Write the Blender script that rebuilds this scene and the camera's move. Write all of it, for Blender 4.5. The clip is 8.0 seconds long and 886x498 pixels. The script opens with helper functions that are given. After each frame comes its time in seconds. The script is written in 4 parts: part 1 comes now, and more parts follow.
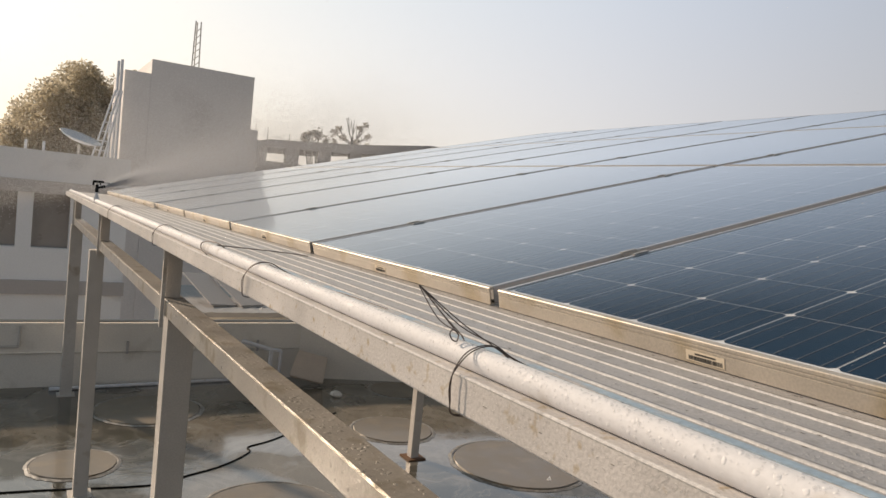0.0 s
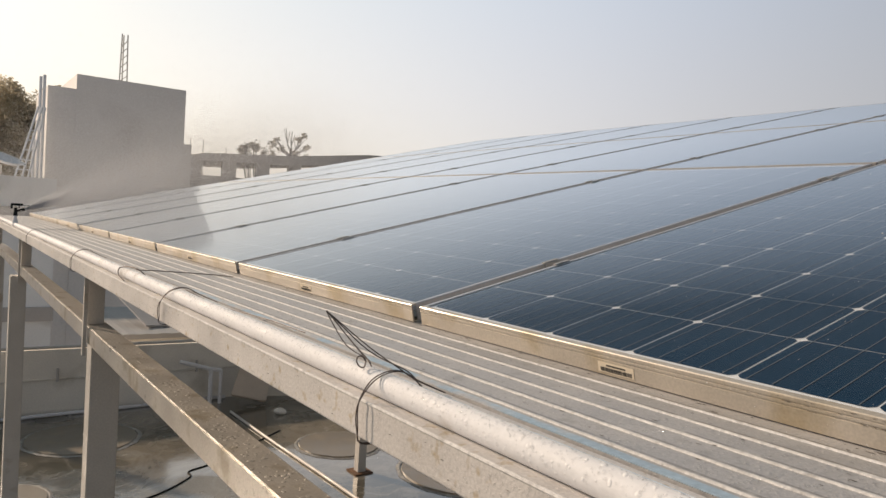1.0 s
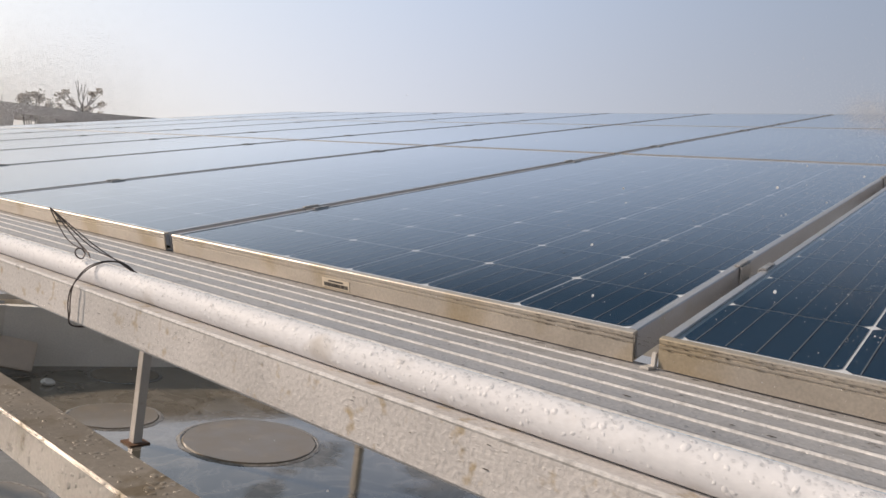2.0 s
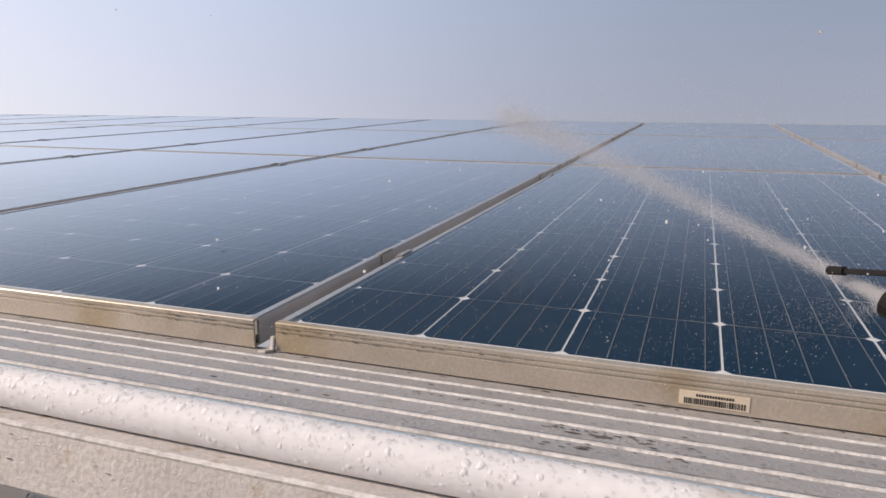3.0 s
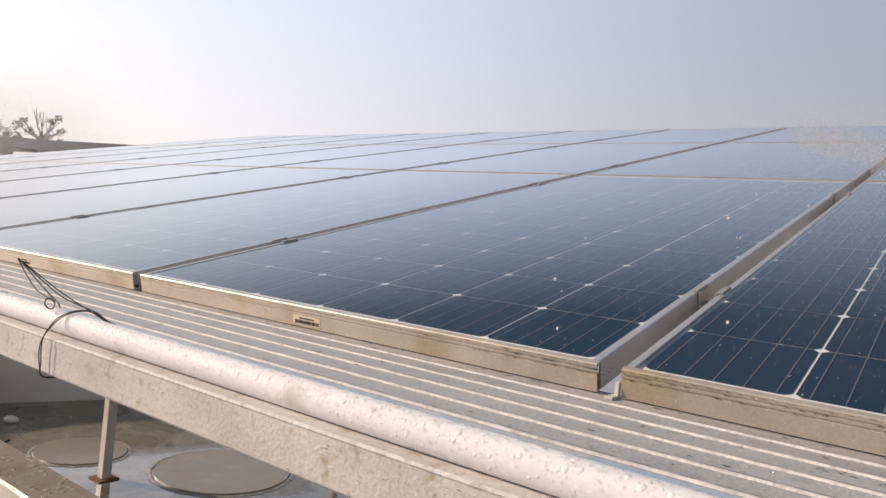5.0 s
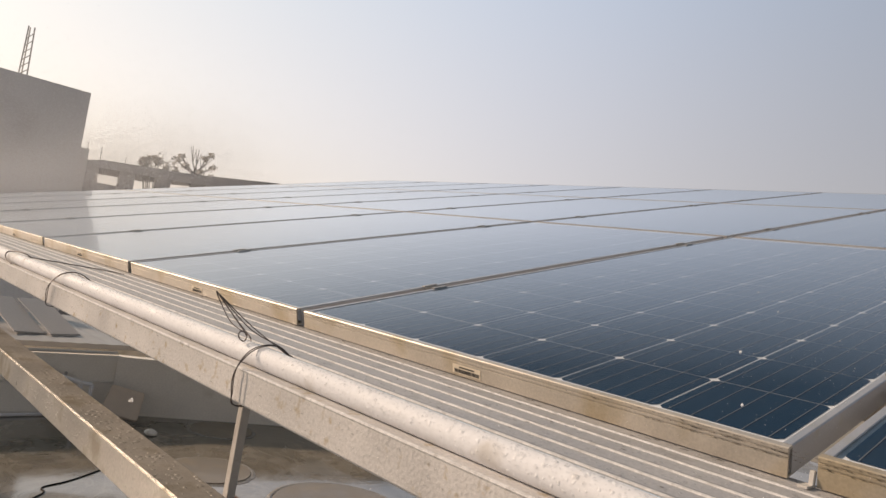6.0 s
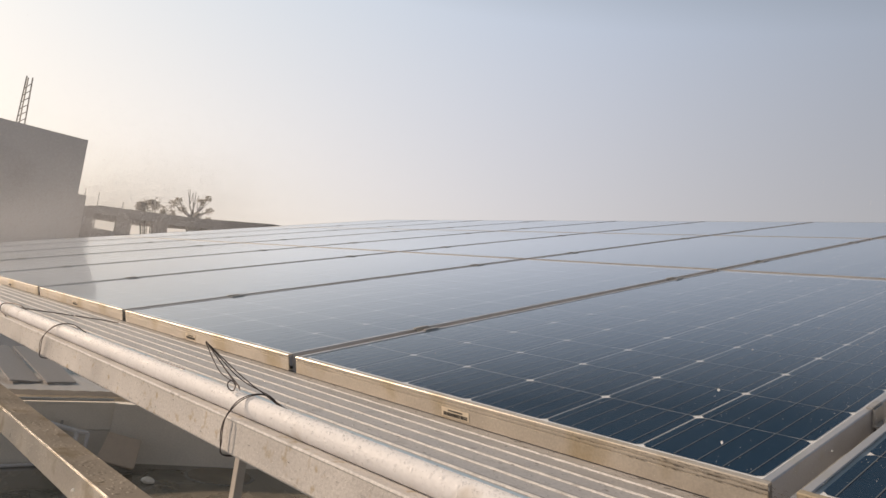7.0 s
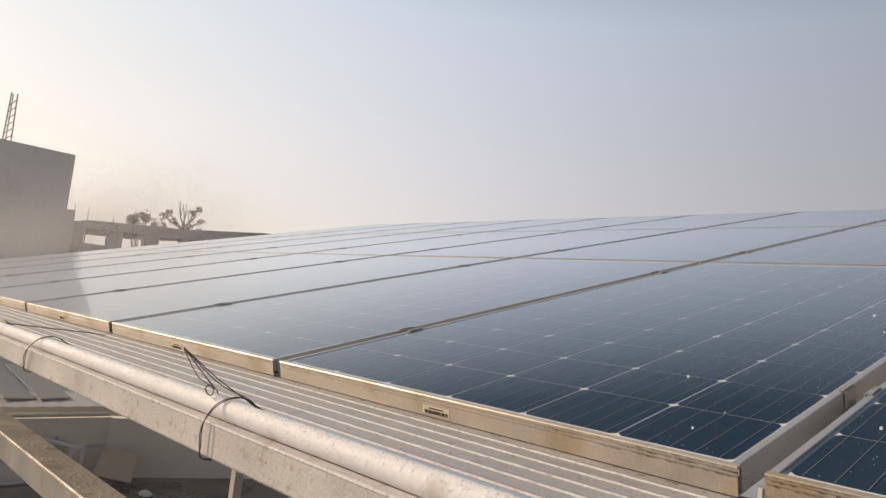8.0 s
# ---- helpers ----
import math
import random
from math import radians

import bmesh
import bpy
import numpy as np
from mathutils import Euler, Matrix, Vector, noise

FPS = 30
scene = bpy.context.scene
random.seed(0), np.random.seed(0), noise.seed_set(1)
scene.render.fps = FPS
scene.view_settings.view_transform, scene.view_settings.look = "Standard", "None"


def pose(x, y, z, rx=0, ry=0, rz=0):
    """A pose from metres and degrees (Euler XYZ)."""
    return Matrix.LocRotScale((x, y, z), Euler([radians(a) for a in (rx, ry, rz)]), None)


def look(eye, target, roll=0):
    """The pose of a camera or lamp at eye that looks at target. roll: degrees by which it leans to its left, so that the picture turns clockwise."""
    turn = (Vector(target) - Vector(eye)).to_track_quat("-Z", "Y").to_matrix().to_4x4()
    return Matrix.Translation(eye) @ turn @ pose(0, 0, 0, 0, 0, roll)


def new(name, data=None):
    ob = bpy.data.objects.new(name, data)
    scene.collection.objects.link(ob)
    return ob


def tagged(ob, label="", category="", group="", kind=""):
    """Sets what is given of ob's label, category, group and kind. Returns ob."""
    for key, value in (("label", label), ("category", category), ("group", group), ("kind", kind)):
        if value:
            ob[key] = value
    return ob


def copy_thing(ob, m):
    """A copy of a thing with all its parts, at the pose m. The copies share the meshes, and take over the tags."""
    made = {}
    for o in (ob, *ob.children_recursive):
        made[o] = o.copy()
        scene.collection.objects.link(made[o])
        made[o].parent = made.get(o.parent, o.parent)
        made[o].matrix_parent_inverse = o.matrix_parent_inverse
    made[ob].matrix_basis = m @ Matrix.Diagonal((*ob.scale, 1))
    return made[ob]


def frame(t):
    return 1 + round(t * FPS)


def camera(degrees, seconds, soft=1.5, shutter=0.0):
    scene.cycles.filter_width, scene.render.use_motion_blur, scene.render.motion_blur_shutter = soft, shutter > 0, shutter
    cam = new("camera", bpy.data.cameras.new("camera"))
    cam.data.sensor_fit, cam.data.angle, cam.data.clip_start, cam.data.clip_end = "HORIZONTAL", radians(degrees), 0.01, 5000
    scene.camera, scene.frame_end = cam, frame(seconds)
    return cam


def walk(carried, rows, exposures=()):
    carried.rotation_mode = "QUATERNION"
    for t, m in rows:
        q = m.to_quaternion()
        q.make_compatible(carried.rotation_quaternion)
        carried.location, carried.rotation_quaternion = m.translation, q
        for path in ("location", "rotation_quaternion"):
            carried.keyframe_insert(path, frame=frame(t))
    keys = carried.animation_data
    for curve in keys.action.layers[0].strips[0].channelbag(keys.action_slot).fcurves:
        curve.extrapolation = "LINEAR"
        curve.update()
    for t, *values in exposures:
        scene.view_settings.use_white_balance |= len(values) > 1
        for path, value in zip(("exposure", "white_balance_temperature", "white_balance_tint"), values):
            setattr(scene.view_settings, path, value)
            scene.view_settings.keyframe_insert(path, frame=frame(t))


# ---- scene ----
cam = camera(64.1, 8.0, soft=1.5)
PATH = [
    (0, (-0.809, -0.124, 0.144), (0.228, 1.582, 0.035), 5.6),
    (0.5, (-0.784, -0.13, 0.159), (0.331, 1.527, 0.071), 3.8),
    (1, (-0.766, -0.143, 0.166), (0.401, 1.48, 0.091), 3.6),
    (1.2, (-0.778, -0.149, 0.161), (0.395, 1.469, 0.093), 4.6),
    (2.3, (-0.742, -0.405, 0.082), (0.977, 0.616, 0.021), 6.6),
    (2.5, (-0.733, -0.451, 0.089), (1.069, 0.414, 0.041), 5.2),
    (3, (-0.723, -0.482, 0.095), (1.164, 0.181, 0.112), 4.6),
    (3.5, (-0.727, -0.5, 0.089), (1.167, 0.143, 0.105), 4.1),
    (4, (-0.728, -0.496, 0.09), (1.149, 0.193, 0.148), 4.5),
    (4.5, (-0.747, -0.415, 0.112), (1.016, 0.53, 0.12), 4.9),
    (5, (-0.775, -0.335, 0.12), (0.828, 0.861, 0.108), 5.8),
    (5.2, (-0.812, -0.298, 0.118), (0.708, 1.001, 0.111), 7.9),
    (6.3, (-0.829, -0.282, 0.125), (0.516, 1.194, 0.244), 8.8),
    (6.5, (-0.828, -0.299, 0.14), (0.527, 1.163, 0.301), 7.4),
    (7, (-0.833, -0.313, 0.135), (0.524, 1.145, 0.315), 8.3),
    (7.5, (-0.839, -0.308, 0.12), (0.504, 1.165, 0.28), 9.7),
    (8, (-0.819, -0.342, 0.131), (0.55, 1.103, 0.322), 6.3),
]
walk(cam, [(t, look(eye, target, roll)) for t, eye, target, roll in PATH],
     exposures=[(0.0, -0.06, 7050, 7), (1.2, -0.06, 7050, 7), (2.3, -0.04, 6350, 9), (2.6, -0.02, 6350, 10), (3.0, 0.02, 6400, 12), (3.4, 0.12, 6500, 14), (4.5, 0.16, 6700, 13), (5.2, 0.14, 6850, 12), (6.3, -0.11, 7250, 10), (8.0, -0.11, 7250, 10)])

# ---- sky and sun: low, ahead and a little to the open side, hazy ----
SUN_AZ, SUN_EL = 115.0, 25.0
world = bpy.data.worlds.new("hazy_sky")
scene.world = world
world.use_nodes = True
wn, wl = world.node_tree.nodes, world.node_tree.links
sky = wn.new("ShaderNodeTexSky")
sky.sky_type = "NISHITA"
sky.sun_disc = False
sky.sun_elevation = radians(SUN_EL)
sky.sun_rotation = radians(90 - SUN_AZ)
sky.air_density, sky.dust_density, sky.ozone_density, sky.altitude = 1.0, 4.0, 1.0, 50
wl.new(sky.outputs[0], wn["Background"].inputs[0])
wn["Background"].inputs[1].default_value = 0.024
# an even veil of haze over the whole sky
veil = wn.new("ShaderNodeBackground")
wco = wn.new("ShaderNodeTexCoord")
wsep = wn.new("ShaderNodeSeparateXYZ")
wl.new(wco.outputs["Generated"], wsep.inputs[0])
wramp = wn.new("ShaderNodeValToRGB")
wramp.color_ramp.elements[0].position, wramp.color_ramp.elements[0].color = 0.0, (0.98, 0.93, 0.95, 1)
wramp.color_ramp.elements[1].position, wramp.color_ramp.elements[1].color = 0.85, (0.07, 0.12, 0.17, 1)
for at, tone in ((0.16, (0.86, 0.87, 0.99, 1)), (0.40, (0.66, 0.77, 1.0, 1)), (0.58, (0.18, 0.28, 0.38, 1))):
    wramp.color_ramp.elements.new(at).color = tone
wl.new(wsep.outputs[2], wramp.inputs[0])
# haze scatters forwards: brighter towards the sun
wdot = wn.new("ShaderNodeVectorMath")
wdot.operation = "DOT_PRODUCT"
wl.new(wco.outputs["Generated"], wdot.inputs[0])
wfwd = wn.new("ShaderNodeMapRange")
wfwd.interpolation_type = "SMOOTHSTEP"
wfwd.inputs[1].default_value, wfwd.inputs[2].default_value = -0.4, 1.0
wfwd.inputs[3].default_value, wfwd.inputs[4].default_value = 0.38, 1.02
wl.new(wdot.outputs["Value"], wfwd.inputs[0])
# and warmer there
wwarm = wn.new("ShaderNodeMapRange")
wwarm.interpolation_type = "SMOOTHSTEP"
wwarm.inputs[1].default_value, wwarm.inputs[2].default_value = 0.25, 0.95
wl.new(wdot.outputs["Value"], wwarm.inputs[0])
wtint = wn.new("ShaderNodeMix")
wtint.data_type, wtint.blend_type = "RGBA", "MULTIPLY"
wtint.inputs[7].default_value = (1.03, 0.99, 0.87, 1)
wl.new(wwarm.outputs[0], wtint.inputs[0])
wl.new(wramp.outputs[0], wtint.inputs[6])
wl.new(wtint.outputs[2], veil.inputs[0])
wl.new(wfwd.outputs[0], veil.inputs[1])
both = wn.new("ShaderNodeAddShader")
wl.new(wn["Background"].outputs[0], both.inputs[0])
wl.new(veil.outputs[0], both.inputs[1])
wl.new(both.outputs[0], wn["World Output"].inputs[0])
sun_dir = Vector((math.cos(radians(SUN_EL)) * math.cos(radians(SUN_AZ)), math.cos(radians(SUN_EL)) * math.sin(radians(SUN_AZ)), math.sin(radians(SUN_EL))))
wdot.inputs[1].default_value = sun_dir
sun = new("sun", bpy.data.lights.new("sun", "SUN"))
sun.data.energy, sun.data.angle, sun.data.color = 4.2, radians(2.0), (1.0, 0.805, 0.665)
sun.matrix_world = look((0, 0, 0), tuple(-sun_dir))


# ---- materials ----
def material(name, base, rough=0.5, metal=0.0, vary=0.15, scale=6.0, bump=0.1, grain=120.0, coat=0.0, alt=None, alt_scale=3.0, alt_at=0.55, spec=0.5):
    """Plain surface: two scales of colour change, a second colour in patches, fine relief."""
    m = bpy.data.materials.new(name)
    m.use_nodes = True
    n, l = m.node_tree.nodes, m.node_tree.links
    b = n["Principled BSDF"]
    b.inputs["Metallic"].default_value = metal
    b.inputs["Coat Weight"].default_value = coat
    b.inputs["Coat Roughness"].default_value = 0.08
    b.inputs["Specular IOR Level"].default_value = spec
    co = n.new("ShaderNodeTexCoord")
    geo = n.new("ShaderNodeNewGeometry")
    n1 = n.new("ShaderNodeTexNoise")
    n1.inputs["Scale"].default_value, n1.inputs["Detail"].default_value = scale, 6
    n2 = n.new("ShaderNodeTexNoise")
    n2.inputs["Scale"].default_value, n2.inputs["Detail"].default_value = grain, 3
    for q in (n1, n2):
        l.new(geo.outputs["Position"], q.inputs["Vector"])
    add = n.new("ShaderNodeMath")
    add.operation = "ADD"
    l.new(n1.outputs[0], add.inputs[0])
    l.new(n2.outputs[0], add.inputs[1])
    ramp = n.new("ShaderNodeMapRange")
    ramp.inputs[1].default_value, ramp.inputs[2].default_value = 0.6, 1.4
    ramp.inputs[3].default_value, ramp.inputs[4].default_value = 1 - vary, 1 + vary
    l.new(add.outputs[0], ramp.inputs[0])
    mul = n.new("ShaderNodeVectorMath")
    mul.operation = "SCALE"
    mul.inputs[0].default_value = base
    if alt:
        n3 = n.new("ShaderNodeTexNoise")
        n3.inputs["Scale"].default_value, n3.inputs["Detail"].default_value = alt_scale, 8
        l.new(geo.outputs["Position"], n3.inputs["Vector"])
        r3 = n.new("ShaderNodeMapRange")
        r3.inputs[1].default_value, r3.inputs[2].default_value = alt_at, alt_at + 0.12
        l.new(n3.outputs[0], r3.inputs[0])
        mix = n.new("ShaderNodeMix")
        mix.data_type = "RGBA"
        mix.inputs[6].default_value, mix.inputs[7].default_value = (*base, 1), (*alt, 1)
        l.new(r3.outputs[0], mix.inputs[0])
        l.new(mix.outputs[2], mul.inputs[0])
    l.new(ramp.outputs[0], mul.inputs["Scale"])
    l.new(mul.outputs[0], b.inputs["Base Color"])
    rr = n.new("ShaderNodeMapRange")
    rr.inputs[1].default_value, rr.inputs[2].default_value = 0.3, 0.7
    rr.inputs[3].default_value, rr.inputs[4].default_value = max(0.02, rough * 0.75), min(1, rough * 1.25)
    l.new(n1.outputs[0], rr.inputs[0])
    l.new(rr.outputs[0], b.inputs["Roughness"])
    if bump:
        bp = n.new("ShaderNodeBump")
        bp.inputs["Strength"].default_value, bp.inputs["Distance"].default_value = bump, 0.002
        l.new(n2.outputs[0], bp.inputs["Height"])
        l.new(bp.outputs[0], b.inputs["Normal"])
    return m


def wetted(m, scale=160.0, cover=0.35, strength=0.8, size=0.0025, stretch=(1, 1, 1)):
    """Adds standing drops to a material: rounded beads that catch the light."""
    n, l = m.node_tree.nodes, m.node_tree.links
    b = n["Principled BSDF"]
    geo = n.new("ShaderNodeNewGeometry")
    mp = n.new("ShaderNodeMapping")
    mp.inputs["Scale"].default_value = stretch
    l.new(geo.outputs["Position"], mp.inputs["Vector"])
    v = n.new("ShaderNodeTexVoronoi")
    v.inputs["Scale"].default_value = scale
    v.inputs["Randomness"].default_value = 1.0
    warp = n.new("ShaderNodeTexNoise")
    warp.inputs["Scale"].default_value, warp.inputs["Detail"].default_value = scale * 0.7, 2
    l.new(mp.outputs[0], warp.inputs["Vector"])
    wob = n.new("ShaderNodeVectorMath")
    wob.operation = "MULTIPLY_ADD"
    wob.inputs[1].default_value = (0.9 / scale,) * 3
    l.new(warp.outputs["Color"], wob.inputs[0])
    l.new(mp.outputs[0], wob.inputs[2])
    l.new(wob.outputs[0], v.inputs["Vector"])
    sep = n.new("ShaderNodeSeparateColor")
    l.new(v.outputs["Color"], sep.inputs[0])
    size_of = n.new("ShaderNodeMath")
    size_of.operation = "MULTIPLY_ADD"
    size_of.inputs[1].default_value, size_of.inputs[2].default_value = 0.55 * cover * 2, 0.02
    l.new(sep.outputs[0], size_of.inputs[0])
    sub = n.new("ShaderNodeMath")
    sub.operation = "SUBTRACT"
    l.new(size_of.outputs[0], sub.inputs[0])
    l.new(v.outputs["Distance"], sub.inputs[1])
    mx = n.new("ShaderNodeMath")
    mx.operation = "MAXIMUM"
    mx.inputs[1].default_value = 0
    l.new(sub.outputs[0], mx.inputs[0])
    sq = n.new("ShaderNodeMath")
    sq.operation = "POWER"
    sq.inputs[1].default_value = 0.5
    l.new(mx.outputs[0], sq.inputs[0])
    bp = n.new("ShaderNodeBump")
    bp.inputs["Strength"].default_value, bp.inputs["Distance"].default_value = strength, size
    l.new(sq.outputs[0], bp.inputs["Height"])
    old = b.inputs["Normal"].links
    if old:
        l.new(old[0].from_socket, bp.inputs["Normal"])
    l.new(bp.outputs[0], b.inputs["Normal"])
    l.new(bp.outputs[0], b.inputs["Coat Normal"])
    return m


M_FRAME = wetted(material("dull_anodised_aluminium", (0.50, 0.45, 0.385), 0.42, 0.30, 0.2, 9, 0.06, 300, 0.1, (0.41, 0.34, 0.24), 7, 0.50), 300, 0.22, 0.15, 0.001)
M_SIDE = material("clean_anodised_aluminium", (0.50, 0.50, 0.515), 0.38, 0.5, 0.1, 12, 0.03, 250, 0.0, (0.48, 0.47, 0.45), 20, 0.6)
M_BEAM = wetted(material("wet_galvanised_steel", (0.60, 0.572, 0.55), 0.55, 0.1, 0.2, 9, 0.3, 260, 0.05, (0.44, 0.36, 0.25), 60, 0.60), 250, 0.30, 0.4, 0.0014, (1, 0.6, 1.4))
M_STEEL = material("galvanised_steel", (0.60, 0.565, 0.52), 0.5, 0.12, 0.15, 5, 0.15, 150, 0.0, (0.40, 0.33, 0.25), 6, 0.62)
M_CLAMP = material("dull_aluminium_clamp", (0.42, 0.41, 0.40), 0.45, 0.4, 0.15, 20, 0.1, 150, 0.0, (0.30, 0.28, 0.26), 30, 0.56)
M_JOINT = material("dull_grey_joint", (0.34, 0.32, 0.31), 0.5, 0.1, 0.15, 12, 0.1, 150, 0.0, (0.26, 0.24, 0.22), 14, 0.56)
M_LOWBEAM = wetted(material("weathered_steel_beam", (0.47, 0.44, 0.40), 0.34, 0.35, 0.22, 6, 0.2, 150, 0.3, (0.30, 0.26, 0.20), 12, 0.56), 70, 0.46, 0.9, 0.003)
M_PLANK = wetted(material("ribbed_aluminium", (0.43, 0.415, 0.405), 0.55, 0.1, 0.2, 8, 0.4, 200, 0.1, (0.36, 0.345, 0.33), 40, 0.58), 240, 0.36, 0.6, 0.0016)
# pale for worn metal and for the light that ribs and beam edge catch
M_RIB = wetted(material("worn_rib_and_edge_glint", (0.66, 0.64, 0.62), 0.75, 0.0, 0.25, 40, 0.4, 200, 0.0, (0.50, 0.48, 0.46), 60, 0.55, 0.25), 260, 0.3, 0.2, 0.0010)
M_DARKGREY = material("dark_wet_grey", (0.24, 0.225, 0.205), 0.45, 0, 0.3, 12, 0.4, 180, 0.2, (0.38, 0.36, 0.33), 26, 0.5)
M_PIPE = wetted(material("white_plastic_pipe", (0.77, 0.765, 0.775), 0.75, 0.0, 0.08, 14, 0.15, 150, 0.0, (0.60, 0.57, 0.54), 13, 0.62), 150, 0.40, 0.5, 0.0018)
M_BLUE = material("blue_film", (0.36, 0.47, 0.56), 0.5, 0, 0.25, 30, 0.1, 150, 0, (0.50, 0.49, 0.48), 14, 0.47)
M_WIRE = material("dark_binding_wire", (0.11, 0.085, 0.075), 0.5, 0.4, 0.2, 30, 0.0)
M_RUBBER = material("black_plastic", (0.007, 0.007, 0.008), 0.6, 0, 0.2, 40, 0.1, spec=0.2)
M_CELL = material("blue_silicon_cell", (0.006, 0.036, 0.083), 0.5, 0.0, 0.12, 3, 0.0, 60, spec=0.0)
M_BACK = material("white_backsheet", (0.80, 0.83, 0.87), 0.6, 0, 0.04, 8, 0.0, spec=0.0)
M_RIBBON = material("tinned_ribbon", (0.22, 0.26, 0.31), 0.4, 0.3, 0.05, 20, 0.0)
M_LABEL = material("paper_label", (0.72, 0.62, 0.48), 0.6, 0, 0.06, 40, 0.0)
M_INK = material("black_ink", (0.03, 0.028, 0.025), 0.6, 0, 0.1, 40, 0.0)
M_RUST = material("rusty_plate", (0.14, 0.075, 0.04), 0.8, 0, 0.3, 12, 0.4, 120)
M_PAD = material("wet_cement_pad", (0.22, 0.185, 0.14), 0.4, 0, 0.15, 4, 0.3, 90, 0.2, (0.26, 0.21, 0.15), 5, 0.55)
M_WALL = material("weathered_cream_plaster", (0.83, 0.785, 0.71), 0.8, 0, 0.1, 2, 0.3, 60, 0, (0.60, 0.55, 0.47), 1.6, 0.57)
M_WHITE = material("white_painted_wall", (0.86, 0.86, 0.86), 0.8, 0, 0.06, 1, 0.2, 40, 0, (0.66, 0.65, 0.64), 0.9, 0.58)
M_GREYBAND = material("grey_band_and_shade", (0.50, 0.47, 0.45), 0.8, 0, 0.08, 1.5, 0.2, 40)
# grey plaster brightened in its base colour in place of haze
M_TOWER = material("tower_plaster_paled_for_haze", (0.79, 0.755, 0.73), 0.85, 0, 0.08, 0.7, 0.2, 20, 0, (0.72, 0.68, 0.655), 0.5, 0.55)
# pane colour includes the haze that lightens these windows
M_DARKPANE = material("window_pane_paled_for_haze", (0.30, 0.275, 0.255), 0.3, 0, 0.2, 3, 0.0)
M_SHEET = material("grey_roofing_sheet", (0.36, 0.35, 0.34), 0.5, 0.2, 0.12, 3, 0.1)
M_BOX = material("faded_cardboard", (0.62, 0.53, 0.44), 0.9, 0, 0.12, 8, 0.1)
M_BARK = material("grey_bark", (0.16, 0.13, 0.11), 0.9, 0, 0.2, 4, 0.3)
# leaf colour lifted well above foliage to carry the haze before the tree
M_LEAF = material("leaves_paled_for_haze", (0.36, 0.31, 0.22), 0.7, 0, 0.35, 2, 0.0, 20)
# haze is put into these two colours: far leaves and far building paled
M_HAZYLEAF = material("far_leaves_paled_for_haze", (0.36, 0.33, 0.30), 0.8, 0, 0.2, 2, 0.0, 20)
M_FAR = material("far_roof_paled_for_haze", (0.46, 0.43, 0.42), 0.8, 0, 0.15, 0.4, 0.0)
M_EARTH = material("dusty_earth", (0.30, 0.26, 0.21), 0.9, 0, 0.2, 0.1, 0.0, 3)


def lets_light_through(m, colour, share):
    """Thin leaves and water drops pass light on, softly."""
    n, l = m.node_tree.nodes, m.node_tree.links
    t = n.new("ShaderNodeBsdfTranslucent")
    t.inputs[0].default_value = (*colour, 1)
    mix = n.new("ShaderNodeMixShader")
    mix.inputs[0].default_value = share
    l.new(n["Principled BSDF"].outputs[0], mix.inputs[1])
    l.new(t.outputs[0], mix.inputs[2])
    l.new(mix.outputs[0], n["Material Output"].inputs[0])


lets_light_through(M_LEAF, (0.58, 0.52, 0.40), 0.65)
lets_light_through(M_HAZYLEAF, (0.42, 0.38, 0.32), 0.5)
M_DISH = material("white_dish_paint", (0.72, 0.74, 0.77), 0.5, 0, 0.05, 3, 0.0)


